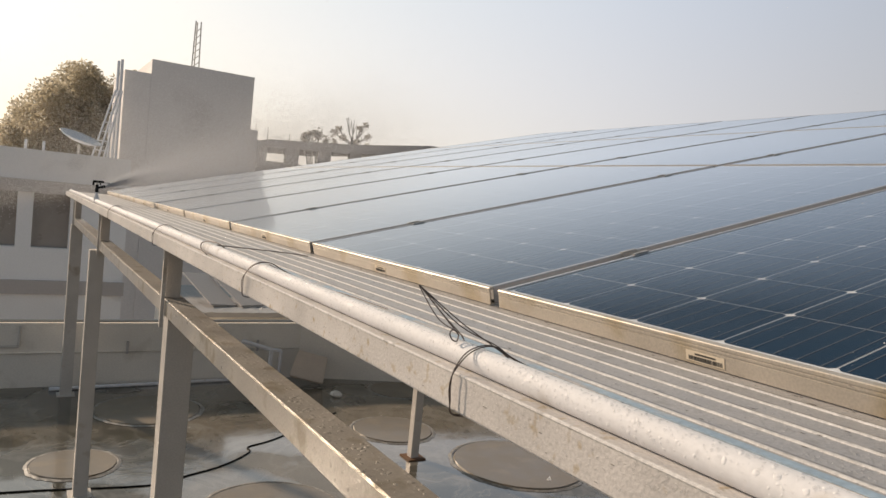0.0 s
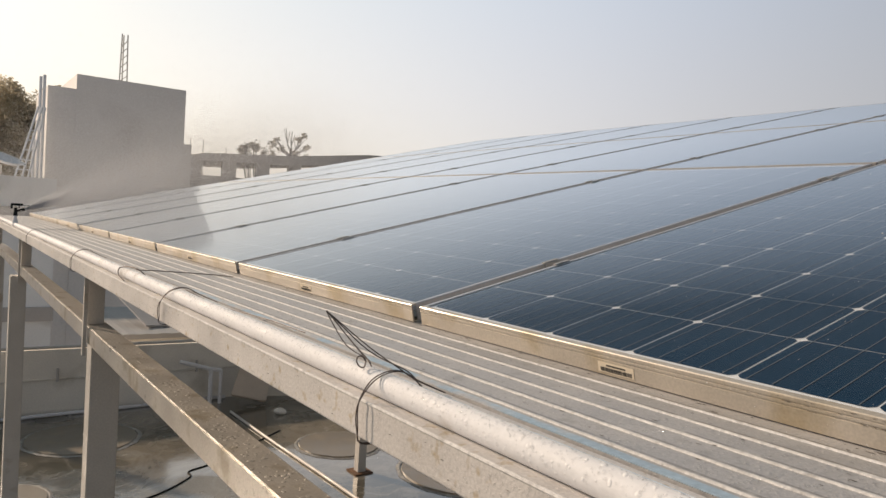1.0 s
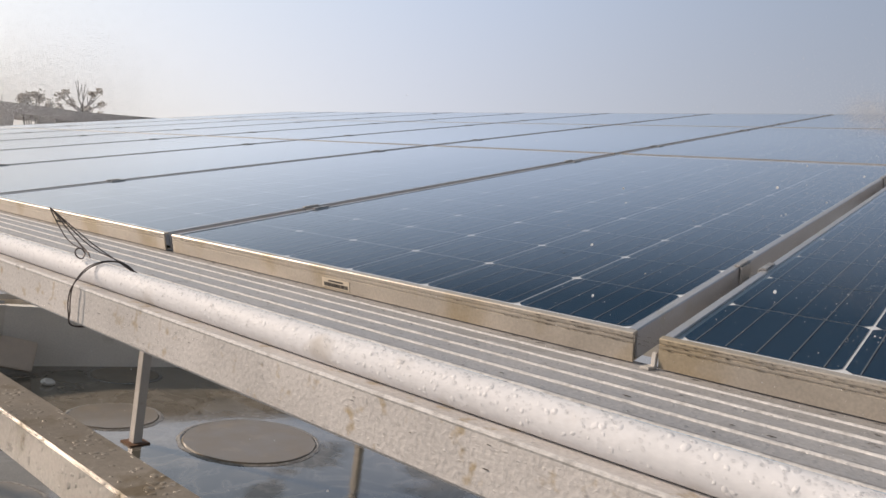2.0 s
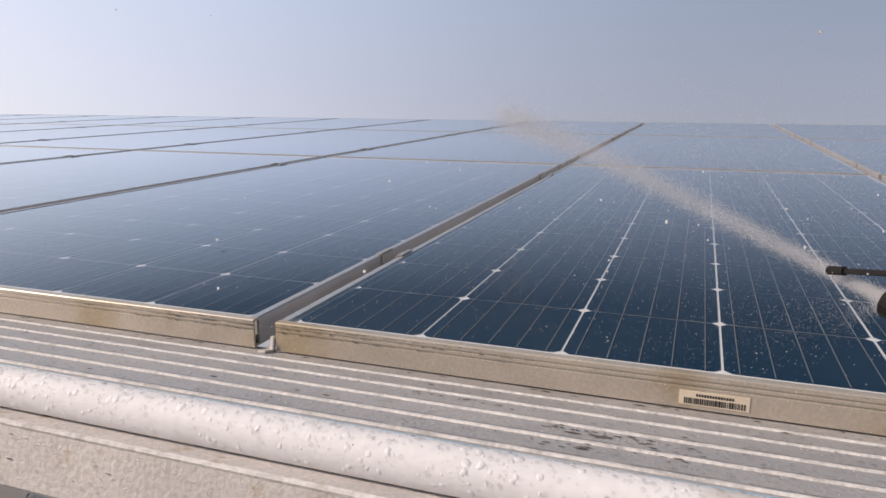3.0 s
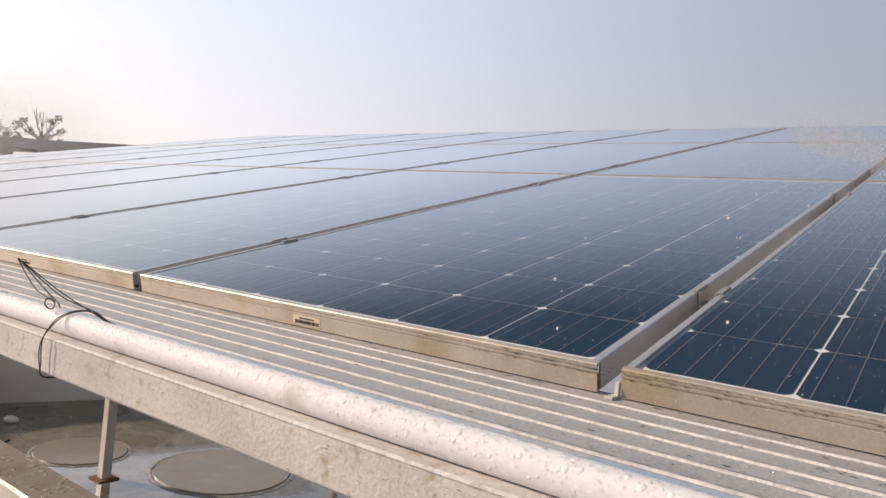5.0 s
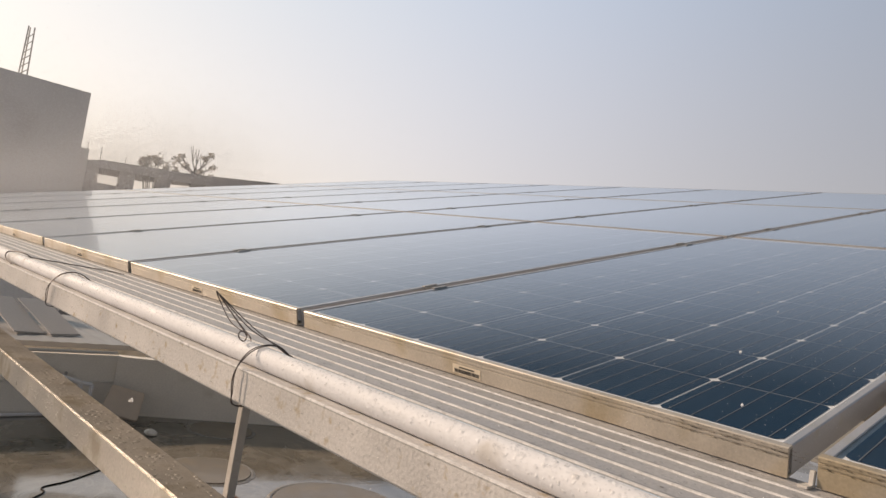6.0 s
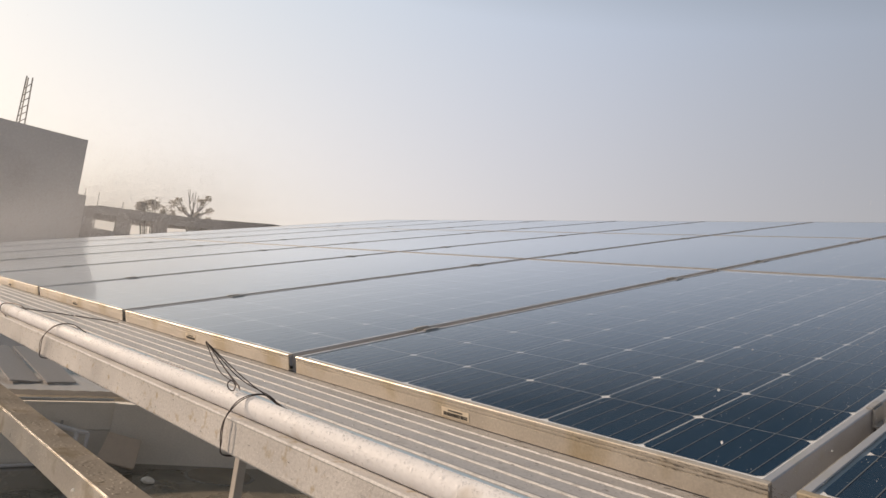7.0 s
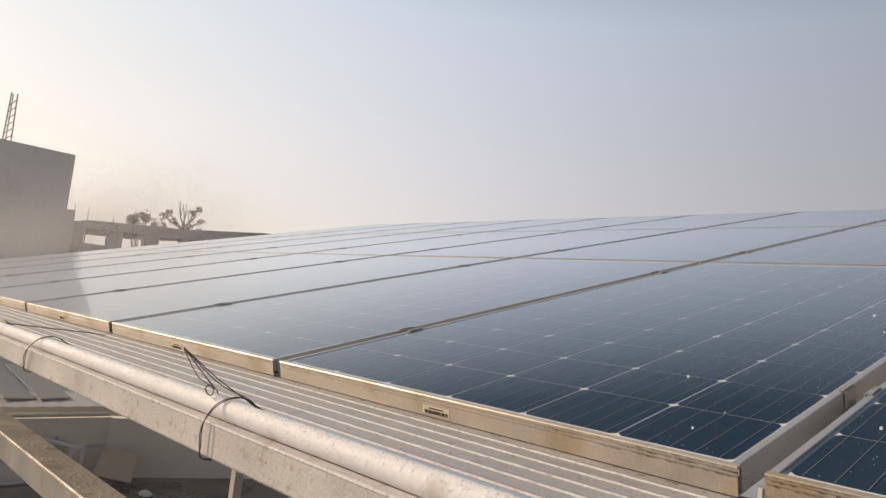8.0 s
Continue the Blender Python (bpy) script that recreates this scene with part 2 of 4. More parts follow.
def wet_floor():
    m = material("wet_concrete_floor", (0.18, 0.157, 0.12), 0.6, 0, 0.4, 3.0, 0.25, 70, 0, (0.055, 0.05, 0.032), 0.6, 0.44)
    n, l = m.node_tree.nodes, m.node_tree.links
    b = n["Principled BSDF"]
    geo = n.new("ShaderNodeNewGeometry")
    pud = n.new("ShaderNodeTexNoise")
    pud.inputs["Scale"].default_value, pud.inputs["Detail"].default_value = 1.1, 9
    l.new(geo.outputs["Position"], pud.inputs["Vector"])
    r = n.new("ShaderNodeMapRange")
    r.inputs[1].default_value, r.inputs[2].default_value = 0.40, 0.46
    r.inputs[3].default_value, r.inputs[4].default_value = 0.28, 0.015
    b.inputs["Coat Weight"].default_value = 0.8
    b.inputs["Coat Roughness"].default_value = 0.02
    b.inputs["Coat IOR"].default_value = 1.33
    l.new(pud.outputs[0], r.inputs[0])
    l.new(r.outputs[0], b.inputs["Roughness"])
    cw = n.new("ShaderNodeMapRange")
    cw.inputs[1].default_value, cw.inputs[2].default_value, cw.inputs[3].default_value, cw.inputs[4].default_value = 0.40, 0.47, 0.05, 0.7
    l.new(pud.outputs[0], cw.inputs[0])
    l.new(cw.outputs[0], b.inputs["Coat Weight"])
    rip = n.new("ShaderNodeTexNoise")
    rip.inputs["Scale"].default_value, rip.inputs["Detail"].default_value = 9, 3
    l.new(geo.outputs["Position"], rip.inputs["Vector"])
    rb = n.new("ShaderNodeBump")
    rb.inputs["Strength"].default_value, rb.inputs["Distance"].default_value = 0.25, 0.006
    l.new(rip.outputs[0], rb.inputs["Height"])
    l.new(rb.outputs[0], b.inputs["Coat Normal"])
    # pale scum drawn out in swirls on the puddles
    sw = n.new("ShaderNodeTexNoise")
    sw.inputs["Scale"].default_value, sw.inputs["Detail"].default_value, sw.inputs["Distortion"].default_value = 1.6, 5, 1.8
    l.new(geo.outputs["Position"], sw.inputs["Vector"])
    off = n.new("ShaderNodeMath")
    off.operation = "SUBTRACT"
    off.inputs[1].default_value = 0.5
    l.new(sw.outputs[0], off.inputs[0])
    ab = n.new("ShaderNodeMath")
    ab.operation = "ABSOLUTE"
    l.new(off.outputs[0], ab.inputs[0])
    thread = n.new("ShaderNodeMapRange")
    thread.inputs[1].default_value, thread.inputs[2].default_value, thread.inputs[3].default_value, thread.inputs[4].default_value = 0.0, 0.06, 0.16, 0.0
    l.new(ab.outputs[0], thread.inputs[0])
    scum = n.new("ShaderNodeMix")
    scum.data_type = "RGBA"
    scum.inputs[7].default_value = (0.46, 0.44, 0.40, 1)
    l.new(b.inputs["Base Color"].links[0].from_socket, scum.inputs[6])
    l.new(thread.outputs[0], scum.inputs[0])
    l.new(scum.outputs[2], b.inputs["Base Color"])
    return m


M_FLOOR = wet_floor()


def glass():
    m = bpy.data.materials.new("panel_glass")
    m.use_nodes = True
    n, l = m.node_tree.nodes, m.node_tree.links
    n.remove(n["Principled BSDF"])
    clear = n.new("ShaderNodeBsdfTransparent")
    clear.inputs[0].default_value = (0.93, 0.95, 0.96, 1)
    gloss = n.new("ShaderNodeBsdfGlossy")
    gloss.inputs[0].default_value = (0.91, 0.955, 0.99, 1)
    dust = n.new("ShaderNodeBsdfDiffuse")
    dust.inputs[0].default_value = (0.55, 0.53, 0.50, 1)
    geo = n.new("ShaderNodeNewGeometry")
    noi = n.new("ShaderNodeTexNoise")
    noi.inputs["Scale"].default_value, noi.inputs["Detail"].default_value = 2.5, 7
    l.new(geo.outputs["Position"], noi.inputs["Vector"])
    rr = n.new("ShaderNodeMapRange")
    rr.inputs[1].default_value, rr.inputs[2].default_value, rr.inputs[3].default_value, rr.inputs[4].default_value = 0.3, 0.7, 0.03, 0.10
    l.new(noi.outputs[0], rr.inputs[0])
    l.new(rr.outputs[0], gloss.inputs["Roughness"])
    rd = n.new("ShaderNodeMapRange")
    rd.inputs[1].default_value, rd.inputs[2].default_value, rd.inputs[3].default_value, rd.inputs[4].default_value = 0.35, 0.75, 0.008, 0.034
    l.new(noi.outputs[0], rd.inputs[0])
    fres = n.new("ShaderNodeFresnel")
    fres.inputs[0].default_value = 1.45
    # matt, coated glass: little gloss from above, much along the surface
    keen = n.new("ShaderNodeMapRange")
    keen.inputs[1].default_value, keen.inputs[2].default_value, keen.inputs[3].default_value, keen.inputs[4].default_value = 0.215, 0.67, 0.02, 0.92
    l.new(fres.outputs[0], keen.inputs[0])
    a = n.new("ShaderNodeMixShader")
    l.new(rd.outputs[0], a.inputs[0])
    l.new(clear.outputs[0], a.inputs[1])
    l.new(dust.outputs[0], a.inputs[2])
    c = n.new("ShaderNodeMixShader")
    l.new(keen.outputs[0], c.inputs[0])
    l.new(a.outputs[0], c.inputs[1])
    l.new(gloss.outputs[0], c.inputs[2])
    # thin wet film: a wide, soft gloss that shows at grazing angles
    film = n.new("ShaderNodeBsdfGlossy")
    film.inputs[0].default_value = (0.97, 0.97, 0.98, 1)
    film.inputs["Roughness"].default_value = 0.24
    thin = n.new("ShaderNodeFresnel")
    thin.inputs[0].default_value = 1.08
    e = n.new("ShaderNodeMixShader")
    l.new(thin.outputs[0], e.inputs[0])
    l.new(c.outputs[0], e.inputs[1])
    l.new(film.outputs[0], e.inputs[2])
    l.new(e.outputs[0], n["Material Output"].inputs[0])
    return m


M_GLASS = glass()


# ---- mesh helpers ----
def mesh_of(name, bm, material_, smooth=False):
    me = bpy.data.meshes.new(name)
    bmesh.ops.recalc_face_normals(bm, faces=bm.faces)
    bm.to_mesh(me)
    bm.free()
    me.materials.append(material_)
    if smooth:
        for p in me.polygons:
            p.use_smooth = len(p.vertices) == 4
    return me


def part(name, bm, material_, parent, label="", smooth=False):
    ob = new(name, mesh_of(name, bm, material_, smooth))
    ob.parent = parent
    if label:
        tagged(ob, label)
    return ob


def thing(name, label, category, at=(0, 0, 0), group="", kind=""):
    ob = new(name)
    ob.location = at
    return tagged(ob, label, category, group, kind)


def solo(name, bm, material_, label, category="", kind="", group="", smooth=False):
    return tagged(new(name, mesh_of(name, bm, material_, smooth)), label, category, group, kind)


def box(bm, x0, x1, y0, y1, z0, z1, bevel=0.0):
    r = bmesh.ops.create_cube(bm, size=1)
    bmesh.ops.scale(bm, vec=(x1 - x0, y1 - y0, z1 - z0), verts=r["verts"])
    bmesh.ops.translate(bm, vec=((x0 + x1) / 2, (y0 + y1) / 2, (z0 + z1) / 2), verts=r["verts"])
    if bevel:
        es = list({e for v in r["verts"] for e in v.link_edges})
        bmesh.ops.bevel(bm, geom=es, offset=bevel, segments=2, affect="EDGES")
    return bm


def boxed(*a, bevel=0.0):
    return box(bmesh.new(), *a, bevel=bevel)


def rod(bm, a, b, r0, r1=None, seg=12, caps=True):
    a, b = Vector(a), Vector(b)
    d = b - a
    m = Matrix.Translation((a + b) / 2) @ d.to_track_quat("Z", "Y").to_matrix().to_4x4()
    bmesh.ops.create_cone(bm, cap_ends=caps, segments=seg, radius1=r0, radius2=r0 if r1 is None else r1, depth=d.length, matrix=m)
    return bm


def rodded(*a, **k):
    return rod(bmesh.new(), *a, **k)


def extrude_y(bm, profile, y0, y1):
    """A closed (x, z) profile drawn out along y."""
    a = [bm.verts.new((x, y0, z)) for x, z in profile]
    b = [bm.verts.new((x, y1, z)) for x, z in profile]
    k = len(profile)
    for i in range(k):
        bm.faces.new((a[i], a[(i + 1) % k], b[(i + 1) % k], b[i]))
    bm.faces.new(a)
    bm.faces.new(b[::-1])
    return bm


def eased(points, steps=5):
    """Extra points along a smooth curve through the given ones."""
    p = [Vector(q) for q in points]
    p = [2 * p[0] - p[1]] + p + [2 * p[-1] - p[-2]]
    out = []
    for a, b, c, d in zip(p, p[1:], p[2:], p[3:]):
        for k in range(steps):
            t = k / steps
            out.append(0.5 * (2 * b + (c - a) * t + (2 * a - 5 * b + 4 * c - d) * t * t + (3 * b - a - 3 * c + d) * t ** 3))
    return out + [p[-2]]


def wire_mesh(points, r, seg=6):
    """One unbroken round wire swept along a smooth curve through the points."""
    bm = bmesh.new()
    p = [Vector(q) for q in (eased(points) if len(points) < 20 else points)]
    p = [p[0]] + [q for o, q in zip(p, p[1:]) if (q - o).length > 1e-6]
    side = (p[1] - p[0]).orthogonal().normalized()
    rings = []
    for i, q in enumerate(p):
        d = (p[min(i + 1, len(p) - 1)] - p[max(i - 1, 0)]).normalized()
        side = side - d * side.dot(d)
        side = side.normalized() if side.length > 1e-6 else d.orthogonal().normalized()
        up = d.cross(side)
        rings.append([bm.verts.new(q + side * (r * math.cos(k * math.tau / seg)) + up * (r * math.sin(k * math.tau / seg))) for k in range(seg)])
    for u, v in zip(rings, rings[1:]):
        for k in range(seg):
            bm.faces.new((u[k], u[(k + 1) % seg], v[(k + 1) % seg], v[k]))
    bm.faces.new(rings[0][::-1])
    bm.faces.new(rings[-1])
    return bm


# ---- ground and roof floor ----
FLOOR = -2.17
bm = bmesh.new()
bmesh.ops.create_grid(bm, x_segments=8, y_segments=8, size=3000)
bmesh.ops.translate(bm, vec=(0, 0, -9.0), verts=bm.verts)
solo("ground", bm, M_EARTH, "dusty earth far below the roof", "ground", "structure")
solo("floor", boxed(-9, 14, -9, 8.52, FLOOR - 0.25, FLOOR), M_FLOOR, "wet concrete roof floor with puddles and algae", "floor", "structure")

# ---- solar panels ----
TILT = 13.8
W, L, GAP = 0.984, 1.958, 0.0305
PITCH, ROWP = W + GAP, 1.985
COL0 = 0.004
CELL, MARGIN_U, MARGIN_V = 0.159, 0.022, 0.015
SLOPE = pose(0, 0, 0, 0, -TILT, 0)


def cell_outline(u, v, w, h=0.0785, k=0.0779, c=0.0068):
    return [(u + a, v + b, w) for a, b in ((-h, -k + c), (-h, k - c), (-h + c, k), (h - c, k), (h, k - c), (h, -k + c), (h - c, -k), (-h + c, -k))]


FRONT_PROFILE = [(0, -0.035), (0, -0.0135), (0.0013, -0.0128), (0.0013, -0.0113), (0, -0.0106), (0, -0.0078), (0.0012, -0.0072), (0.0012, -0.006), (0, -0.0053), (0, -0.0012), (0.0012, 0), (0.0105, 0), (0.0115, -0.0008), (0.0115, -0.0028), (0.003, -0.0034), (0.003, -0.033), (0.022, -0.033), (0.022, -0.035)]

bm = extrude_y(bmesh.new(), FRONT_PROFILE, 0, W)
MESH_FRONT = mesh_of("frame_front", bm, M_FRAME)
bm = extrude_y(bmesh.new(), [(L - x, z) for x, z in FRONT_PROFILE], 0, W)
MESH_TOP = mesh_of("frame_top", bm, M_SIDE)
MESH_FRONT_CLEAN = mesh_of("frame_front", extrude_y(bmesh.new(), FRONT_PROFILE, 0, W), M_JOINT)


SIDE_PROFILE = [(0, -0.035), (0, -0.0014), (0.0014, 0), (0.0105, 0), (0.0115, -0.0008), (0.0115, -0.0028), (0.003, -0.0034), (0.003, -0.033), (0.022, -0.033), (0.022, -0.035)]


def side_mesh(flip):
    bm = bmesh.new()
    a, b = [], []
    for x, z in SIDE_PROFILE:
        y = W - x if flip else x
        a.append(bm.verts.new((0.0118, y, z)))
        b.append(bm.verts.new((L - 0.0118, y, z)))
    k = len(a)
    for i in range(k):
        bm.faces.new((a[i], a[(i + 1) % k], b[(i + 1) % k], b[i]))
    bm.faces.new(a)
    bm.faces.new(b[::-1])
    return mesh_of("frame_side", bm, M_SIDE)


MESH_SIDE = (side_mesh(False), side_mesh(True))
MESH_GLASS = bpy.data.meshes.new("glass")
MESH_GLASS.from_pydata([(0.01, 0.01, -0.0012), (L - 0.01, 0.01, -0.0012), (L - 0.01, W - 0.01, -0.0012), (0.01, W - 0.01, -0.0012)], [], [(0, 1, 2, 3)])
MESH_GLASS.materials.append(M_GLASS)
MESH_BACK = mesh_of("backsheet", boxed(0.006, L - 0.006, 0.006, W - 0.006, -0.0065, -0.0038), M_BACK)
bm = bmesh.new()
bm.faces.new([bm.verts.new(p) for p in cell_outline(0, 0, 0)])
MESH_CELL = mesh_of("cell", bm, M_CELL)
MESH_RIBBON = mesh_of("ribbon", boxed(MARGIN_U + 0.002, L - 0.024, -0.0006, 0.0006, -0.0028, -0.0025), M_RIBBON)
bm = bmesh.new()
for i in range(6):
    for j in range(12):
        bm.faces.new([bm.verts.new(p) for p in cell_outline(MARGIN_U + CELL * (j + 0.5), MARGIN_V + CELL * (i + 0.5), -0.0032)])
MESH_CELLS = mesh_of("cells", bm, M_CELL)
bm = bmesh.new()
for i in range(6):
    for k in range(5):
        v = MARGIN_V + CELL * (i + 0.1 + 0.2 * k)
        box(bm, MARGIN_U + 0.002, L - 0.024, v - 0.0006, v + 0.0006, -0.0028, -0.0025)
MESH_RIBBONS = mesh_of("ribbons", bm, M_RIBBON)
# serial label on the front frame: a slip of paper with bars
MESH_SLIP = mesh_of("label_paper", boxed(-0.0006, 0, 0, 0.072, -0.031, -0.0165), M_LABEL)


def slip_bars():
    bm = bmesh.new()
    rnd = random.Random(5)
    y = 0.004
    while y < 0.066:
        w = rnd.choice((0.0006, 0.0009, 0.0014, 0.002))
        box(bm, -0.0009, -0.0006, y, y + w, -0.0295, -0.0235)
        y += w + rnd.choice((0.0006, 0.0009, 0.0013))
    for k in range(14):
        y = 0.016 + k * 0.0028
        box(bm, -0.0009, -0.0006, y, y + 0.002, -0.0215, -0.0190)
    return mesh_of("label_bars", bm, M_INK)


MESH_BARS = slip_bars()


def solar_panel(col, row):
    p = tagged(new("solar_panel"), "framed dark blue solar panel, wet, on a sloping rack", "solar panel", "solar array")
    p.matrix_world = SLOPE @ Matrix.Translation((row * ROWP, COL0 + col * PITCH, 0))

    def kid(name, me, label="", parent=p, at=(0, 0, 0)):
        o = new(name, me)
        o.parent = parent
        o.location = at
        if label:
            tagged(o, label)
        return o

    kid("frame_front", MESH_FRONT if row == 0 else MESH_FRONT_CLEAN)
    kid("frame_top", MESH_TOP)
    kid("frame_side", MESH_SIDE[0])
    kid("frame_side", MESH_SIDE[1])
    kid("backsheet", MESH_BACK, "white backsheet")
    g = kid("glass", MESH_GLASS, "wet clear cover glass")
    g.visible_shadow = False
    if row == 0 and -2 <= col <= 1:
        for i in range(6):
            for j in range(12):
                kid("cell", MESH_CELL, at=(MARGIN_U + CELL * (j + 0.5), MARGIN_V + CELL * (i + 0.5), -0.0032))
            for k in range(5):
                kid("ribbon", MESH_RIBBON, at=(0, MARGIN_V + CELL * (i + 0.1 + 0.2 * k), 0))
    else:
        tagged(kid("cells", MESH_CELLS, "dark blue cells"), kind="stuff")
        tagged(kid("ribbons", MESH_RIBBONS), kind="stuff")
    if row == 0:
        s = kid("label_paper", MESH_SLIP, "paper label with a bar code", at=(0, 0.467, 0))
        s.scale = (1, 0.88, 1)
        tagged(kid("bar_code", MESH_BARS, parent=s), kind="stuff")
    return p


COLS = range(-4, 8)
ROWS_UP = 3
for c in COLS:
    for r in range(ROWS_UP):
        solar_panel(c, r)


def panel_clamp():
    """A channel let into the joint, with a lip over the frame on either side."""
    c = tagged(new("panel_clamp"), "small dull aluminium clamp holding two panel frames", "clamp", "panel clamps")
    h = GAP / 2
    for side in (-1, 1):
        y0, y1 = sorted((side * (h - 0.0016), side * (h + 0.008)))
        part("lip", boxed(-0.022, 0.022, y0, y1, 0.0003, 0.0030, bevel=0.0007), M_CLAMP, c)
        y0, y1 = sorted((side * (h - 0.0042), side * (h - 0.0012)))
        part("web", boxed(-0.022, 0.022, y0, y1, -0.026, 0.0002, bevel=0.0005), M_CLAMP, c)
    part("floor_plate", boxed(-0.022, 0.022, -h + 0.0043, h - 0.0043, -0.026, -0.0235), M_CLAMP, c)
    part("bolt", rodded((0, 0, -0.0235), (0, 0, -0.016), 0.006, seg=6), M_STEEL, c, "bolt head")
    return c


first = None
for c in range(-3, 8):
    for r in range(ROWS_UP):
        for du in (0.385, 1.615):
            m = SLOPE @ Matrix.Translation((r * ROWP + du, COL0 + c * PITCH - GAP / 2, 0))
            if first is None:
                first = panel_clamp()
                first.matrix_world = m
            else:
                copy_thing(first, m)

Y0, Y1 = -4 * PITCH - 0.05, 8 * PITCH + 0.02
# mounting rails under the panels
for r in range(ROWS_UP):
    for du in (0.385, 1.615):
        u = r * ROWP + du
        o = solo("mounting_rail", extrude_y(bmesh.new(), [(u - 0.02, -0.075), (u - 0.02, -0.0365), (u - 0.006, -0.0365), (u - 0.006, -0.042), (u + 0.006, -0.042), (u + 0.006, -0.0365), (u + 0.02, -0.0365), (u + 0.02, -0.075)], Y0, Y1), M_STEEL, "aluminium mounting rail under the solar panels", "rail", group="mounting rails")
        o.matrix_world = SLOPE.copy()

# ---- lower edge of the rack: ribbed plank, edge beam, water pipe ----
PL0, PL1 = -0.262, 0.03


PLANK_Z = -0.0358
RIBS = (-0.235, -0.186, -0.135, -0.083, -0.033)
prof = [(PL0, PLANK_Z - 0.012), (PL0, PLANK_Z)]
prof += [(PL1, PLANK_Z), (PL1, PLANK_Z - 0.012)]
plank = thing("edge_plank", "ribbed aluminium plank along the foot of the array", "plank")
part("plank_body", extrude_y(bmesh.new(), prof, Y0, Y1), M_PLANK, plank)
# ribs paler than the plank: worn crests, with their highlight in the colour
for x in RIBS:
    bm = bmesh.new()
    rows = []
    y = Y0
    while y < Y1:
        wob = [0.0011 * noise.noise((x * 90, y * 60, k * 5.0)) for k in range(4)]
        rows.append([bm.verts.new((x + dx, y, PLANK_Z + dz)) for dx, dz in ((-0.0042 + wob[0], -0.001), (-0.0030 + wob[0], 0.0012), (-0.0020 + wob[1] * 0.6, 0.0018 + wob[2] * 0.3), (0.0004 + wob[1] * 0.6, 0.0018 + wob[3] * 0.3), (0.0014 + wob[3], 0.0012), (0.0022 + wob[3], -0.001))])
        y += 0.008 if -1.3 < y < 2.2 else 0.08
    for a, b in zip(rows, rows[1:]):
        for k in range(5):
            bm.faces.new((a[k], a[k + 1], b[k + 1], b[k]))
    part("rib", bm, M_RIB, plank, "worn rib, its caught light painted in")
    # thin darker grey strip on the panel side of the rib
    part("groove", boxed(x + 0.0022, x + 0.0095, Y0, Y1, PLANK_Z + 0.0001, PLANK_Z + 0.0005), M_DARKGREY, plank, "dark grey strip along the rib")
part("protective_film", boxed(PL0 + 0.001, PL0 + 0.015, -3.0, 1.6, PLANK_Z + 0.0002, PLANK_Z + 0.0012), M_BLUE, plank, "blue film remnant")

beam = thing("edge_beam", "wet galvanised box beam along the array's lower edge", "beam")
part("beam_tube", boxed(-0.373, -0.2635, Y0, Y1, -0.082, -0.0372, bevel=0.003), M_BEAM, beam)
# added pale rod for the sky highlight along the beam's top edge
part("edge_glint", rodded((-0.3716, Y0, -0.0389), (-0.3716, Y1, -0.0389), 0.0022, seg=8), M_RIB, beam, "pale rod drawn as the edge's highlight")

pipe = thing("water_pipe", "white plastic water pipe beaded with drops, tied to the beam", "pipe")
PX, PZ, PR = -0.3465, -0.0231, 0.0140
bm = bmesh.new()
rings = []
for k in range(115):
    y = -3.5 + 0.1 * k
    sag = 0.0006 * noise.noise((0.0, y * 1.7, 3.0))
    rings.append([bm.verts.new((PX + sag + PR * math.cos(j * math.tau / 28), y, PZ + PR * math.sin(j * math.tau / 28))) for j in range(28)])
for a, b in zip(rings, rings[1:]):
    for j in range(28):
        bm.faces.new((a[j], a[(j + 1) % 28], b[(j + 1) % 28], b[j]))
part("tube", bm, M_PIPE, pipe, smooth=True)
for y in (-0.62, 5.2):
    part("coupling", rodded((PX, y - 0.045, PZ), (PX, y + 0.045, PZ), PR + 0.003, seg=28), M_PIPE, pipe, smooth=True)

a0, a1 = radians(64), radians(70)
bm = extrude_y(bmesh.new(), [(PX + (PR + e) * math.cos(a), PZ + (PR + e) * math.sin(a)) for a, e in ((a0, 0.0004), ((a0 + a1) / 2, 0.0004), (a1, 0.0004), (a1, -0.001), (a0, -0.001))], -3.4, 7.8)
part("stripe", bm, M_BLUE, pipe, "faded blue stripe along the pipe")

# ---- frame under the edge: lower beam, posts, stubs ----
low = thing("lower_beam", "weathered steel box beam below the edge beam", "beam")
part("beam_tube", boxed(-0.288, -0.205, Y0, Y1, -0.376, -0.31, bevel=0.004), M_LOWBEAM, low)
POSTS = ((-3.1, -0.30, -0.19), (-0.32, -0.30, -0.19), (2.85, -0.268, -0.162), (5.45, -0.345, -0.25), (8.10, -0.31, -0.20))


def front_post(y, x0, x1):
    p = thing("front_post", "tall galvanised steel post standing on the wet roof", "post", (0, 0, 0), "front posts")
    part("column", boxed(x0, x1, y - 0.05, y + 0.05, FLOOR, -0.377, bevel=0.004), M_STEEL, p)
    part("stub", boxed(-0.285, -0.225, y - 0.03, y + 0.03, -0.3095, -0.084, bevel=0.003), M_STEEL, p)
    part("strap", boxed(-0.305, -0.292, y - 0.075, y - 0.055, -0.42, -0.084, bevel=0.001), M_STEEL, p, "flat steel strap")
    part("base_plate", boxed(x0 - 0.03, x1 + 0.03, y - 0.08, y + 0.08, FLOOR, FLOOR + 0.01), M_STEEL, p)
    part("weld_seam", boxed(x0 - 0.001, x1 + 0.001, y - 0.051, y + 0.051, -0.76, -0.753), M_STEEL, p, "faint joint across the post")
    return p


for y, x0, x1 in POSTS:
    front_post(y, x0, x1)


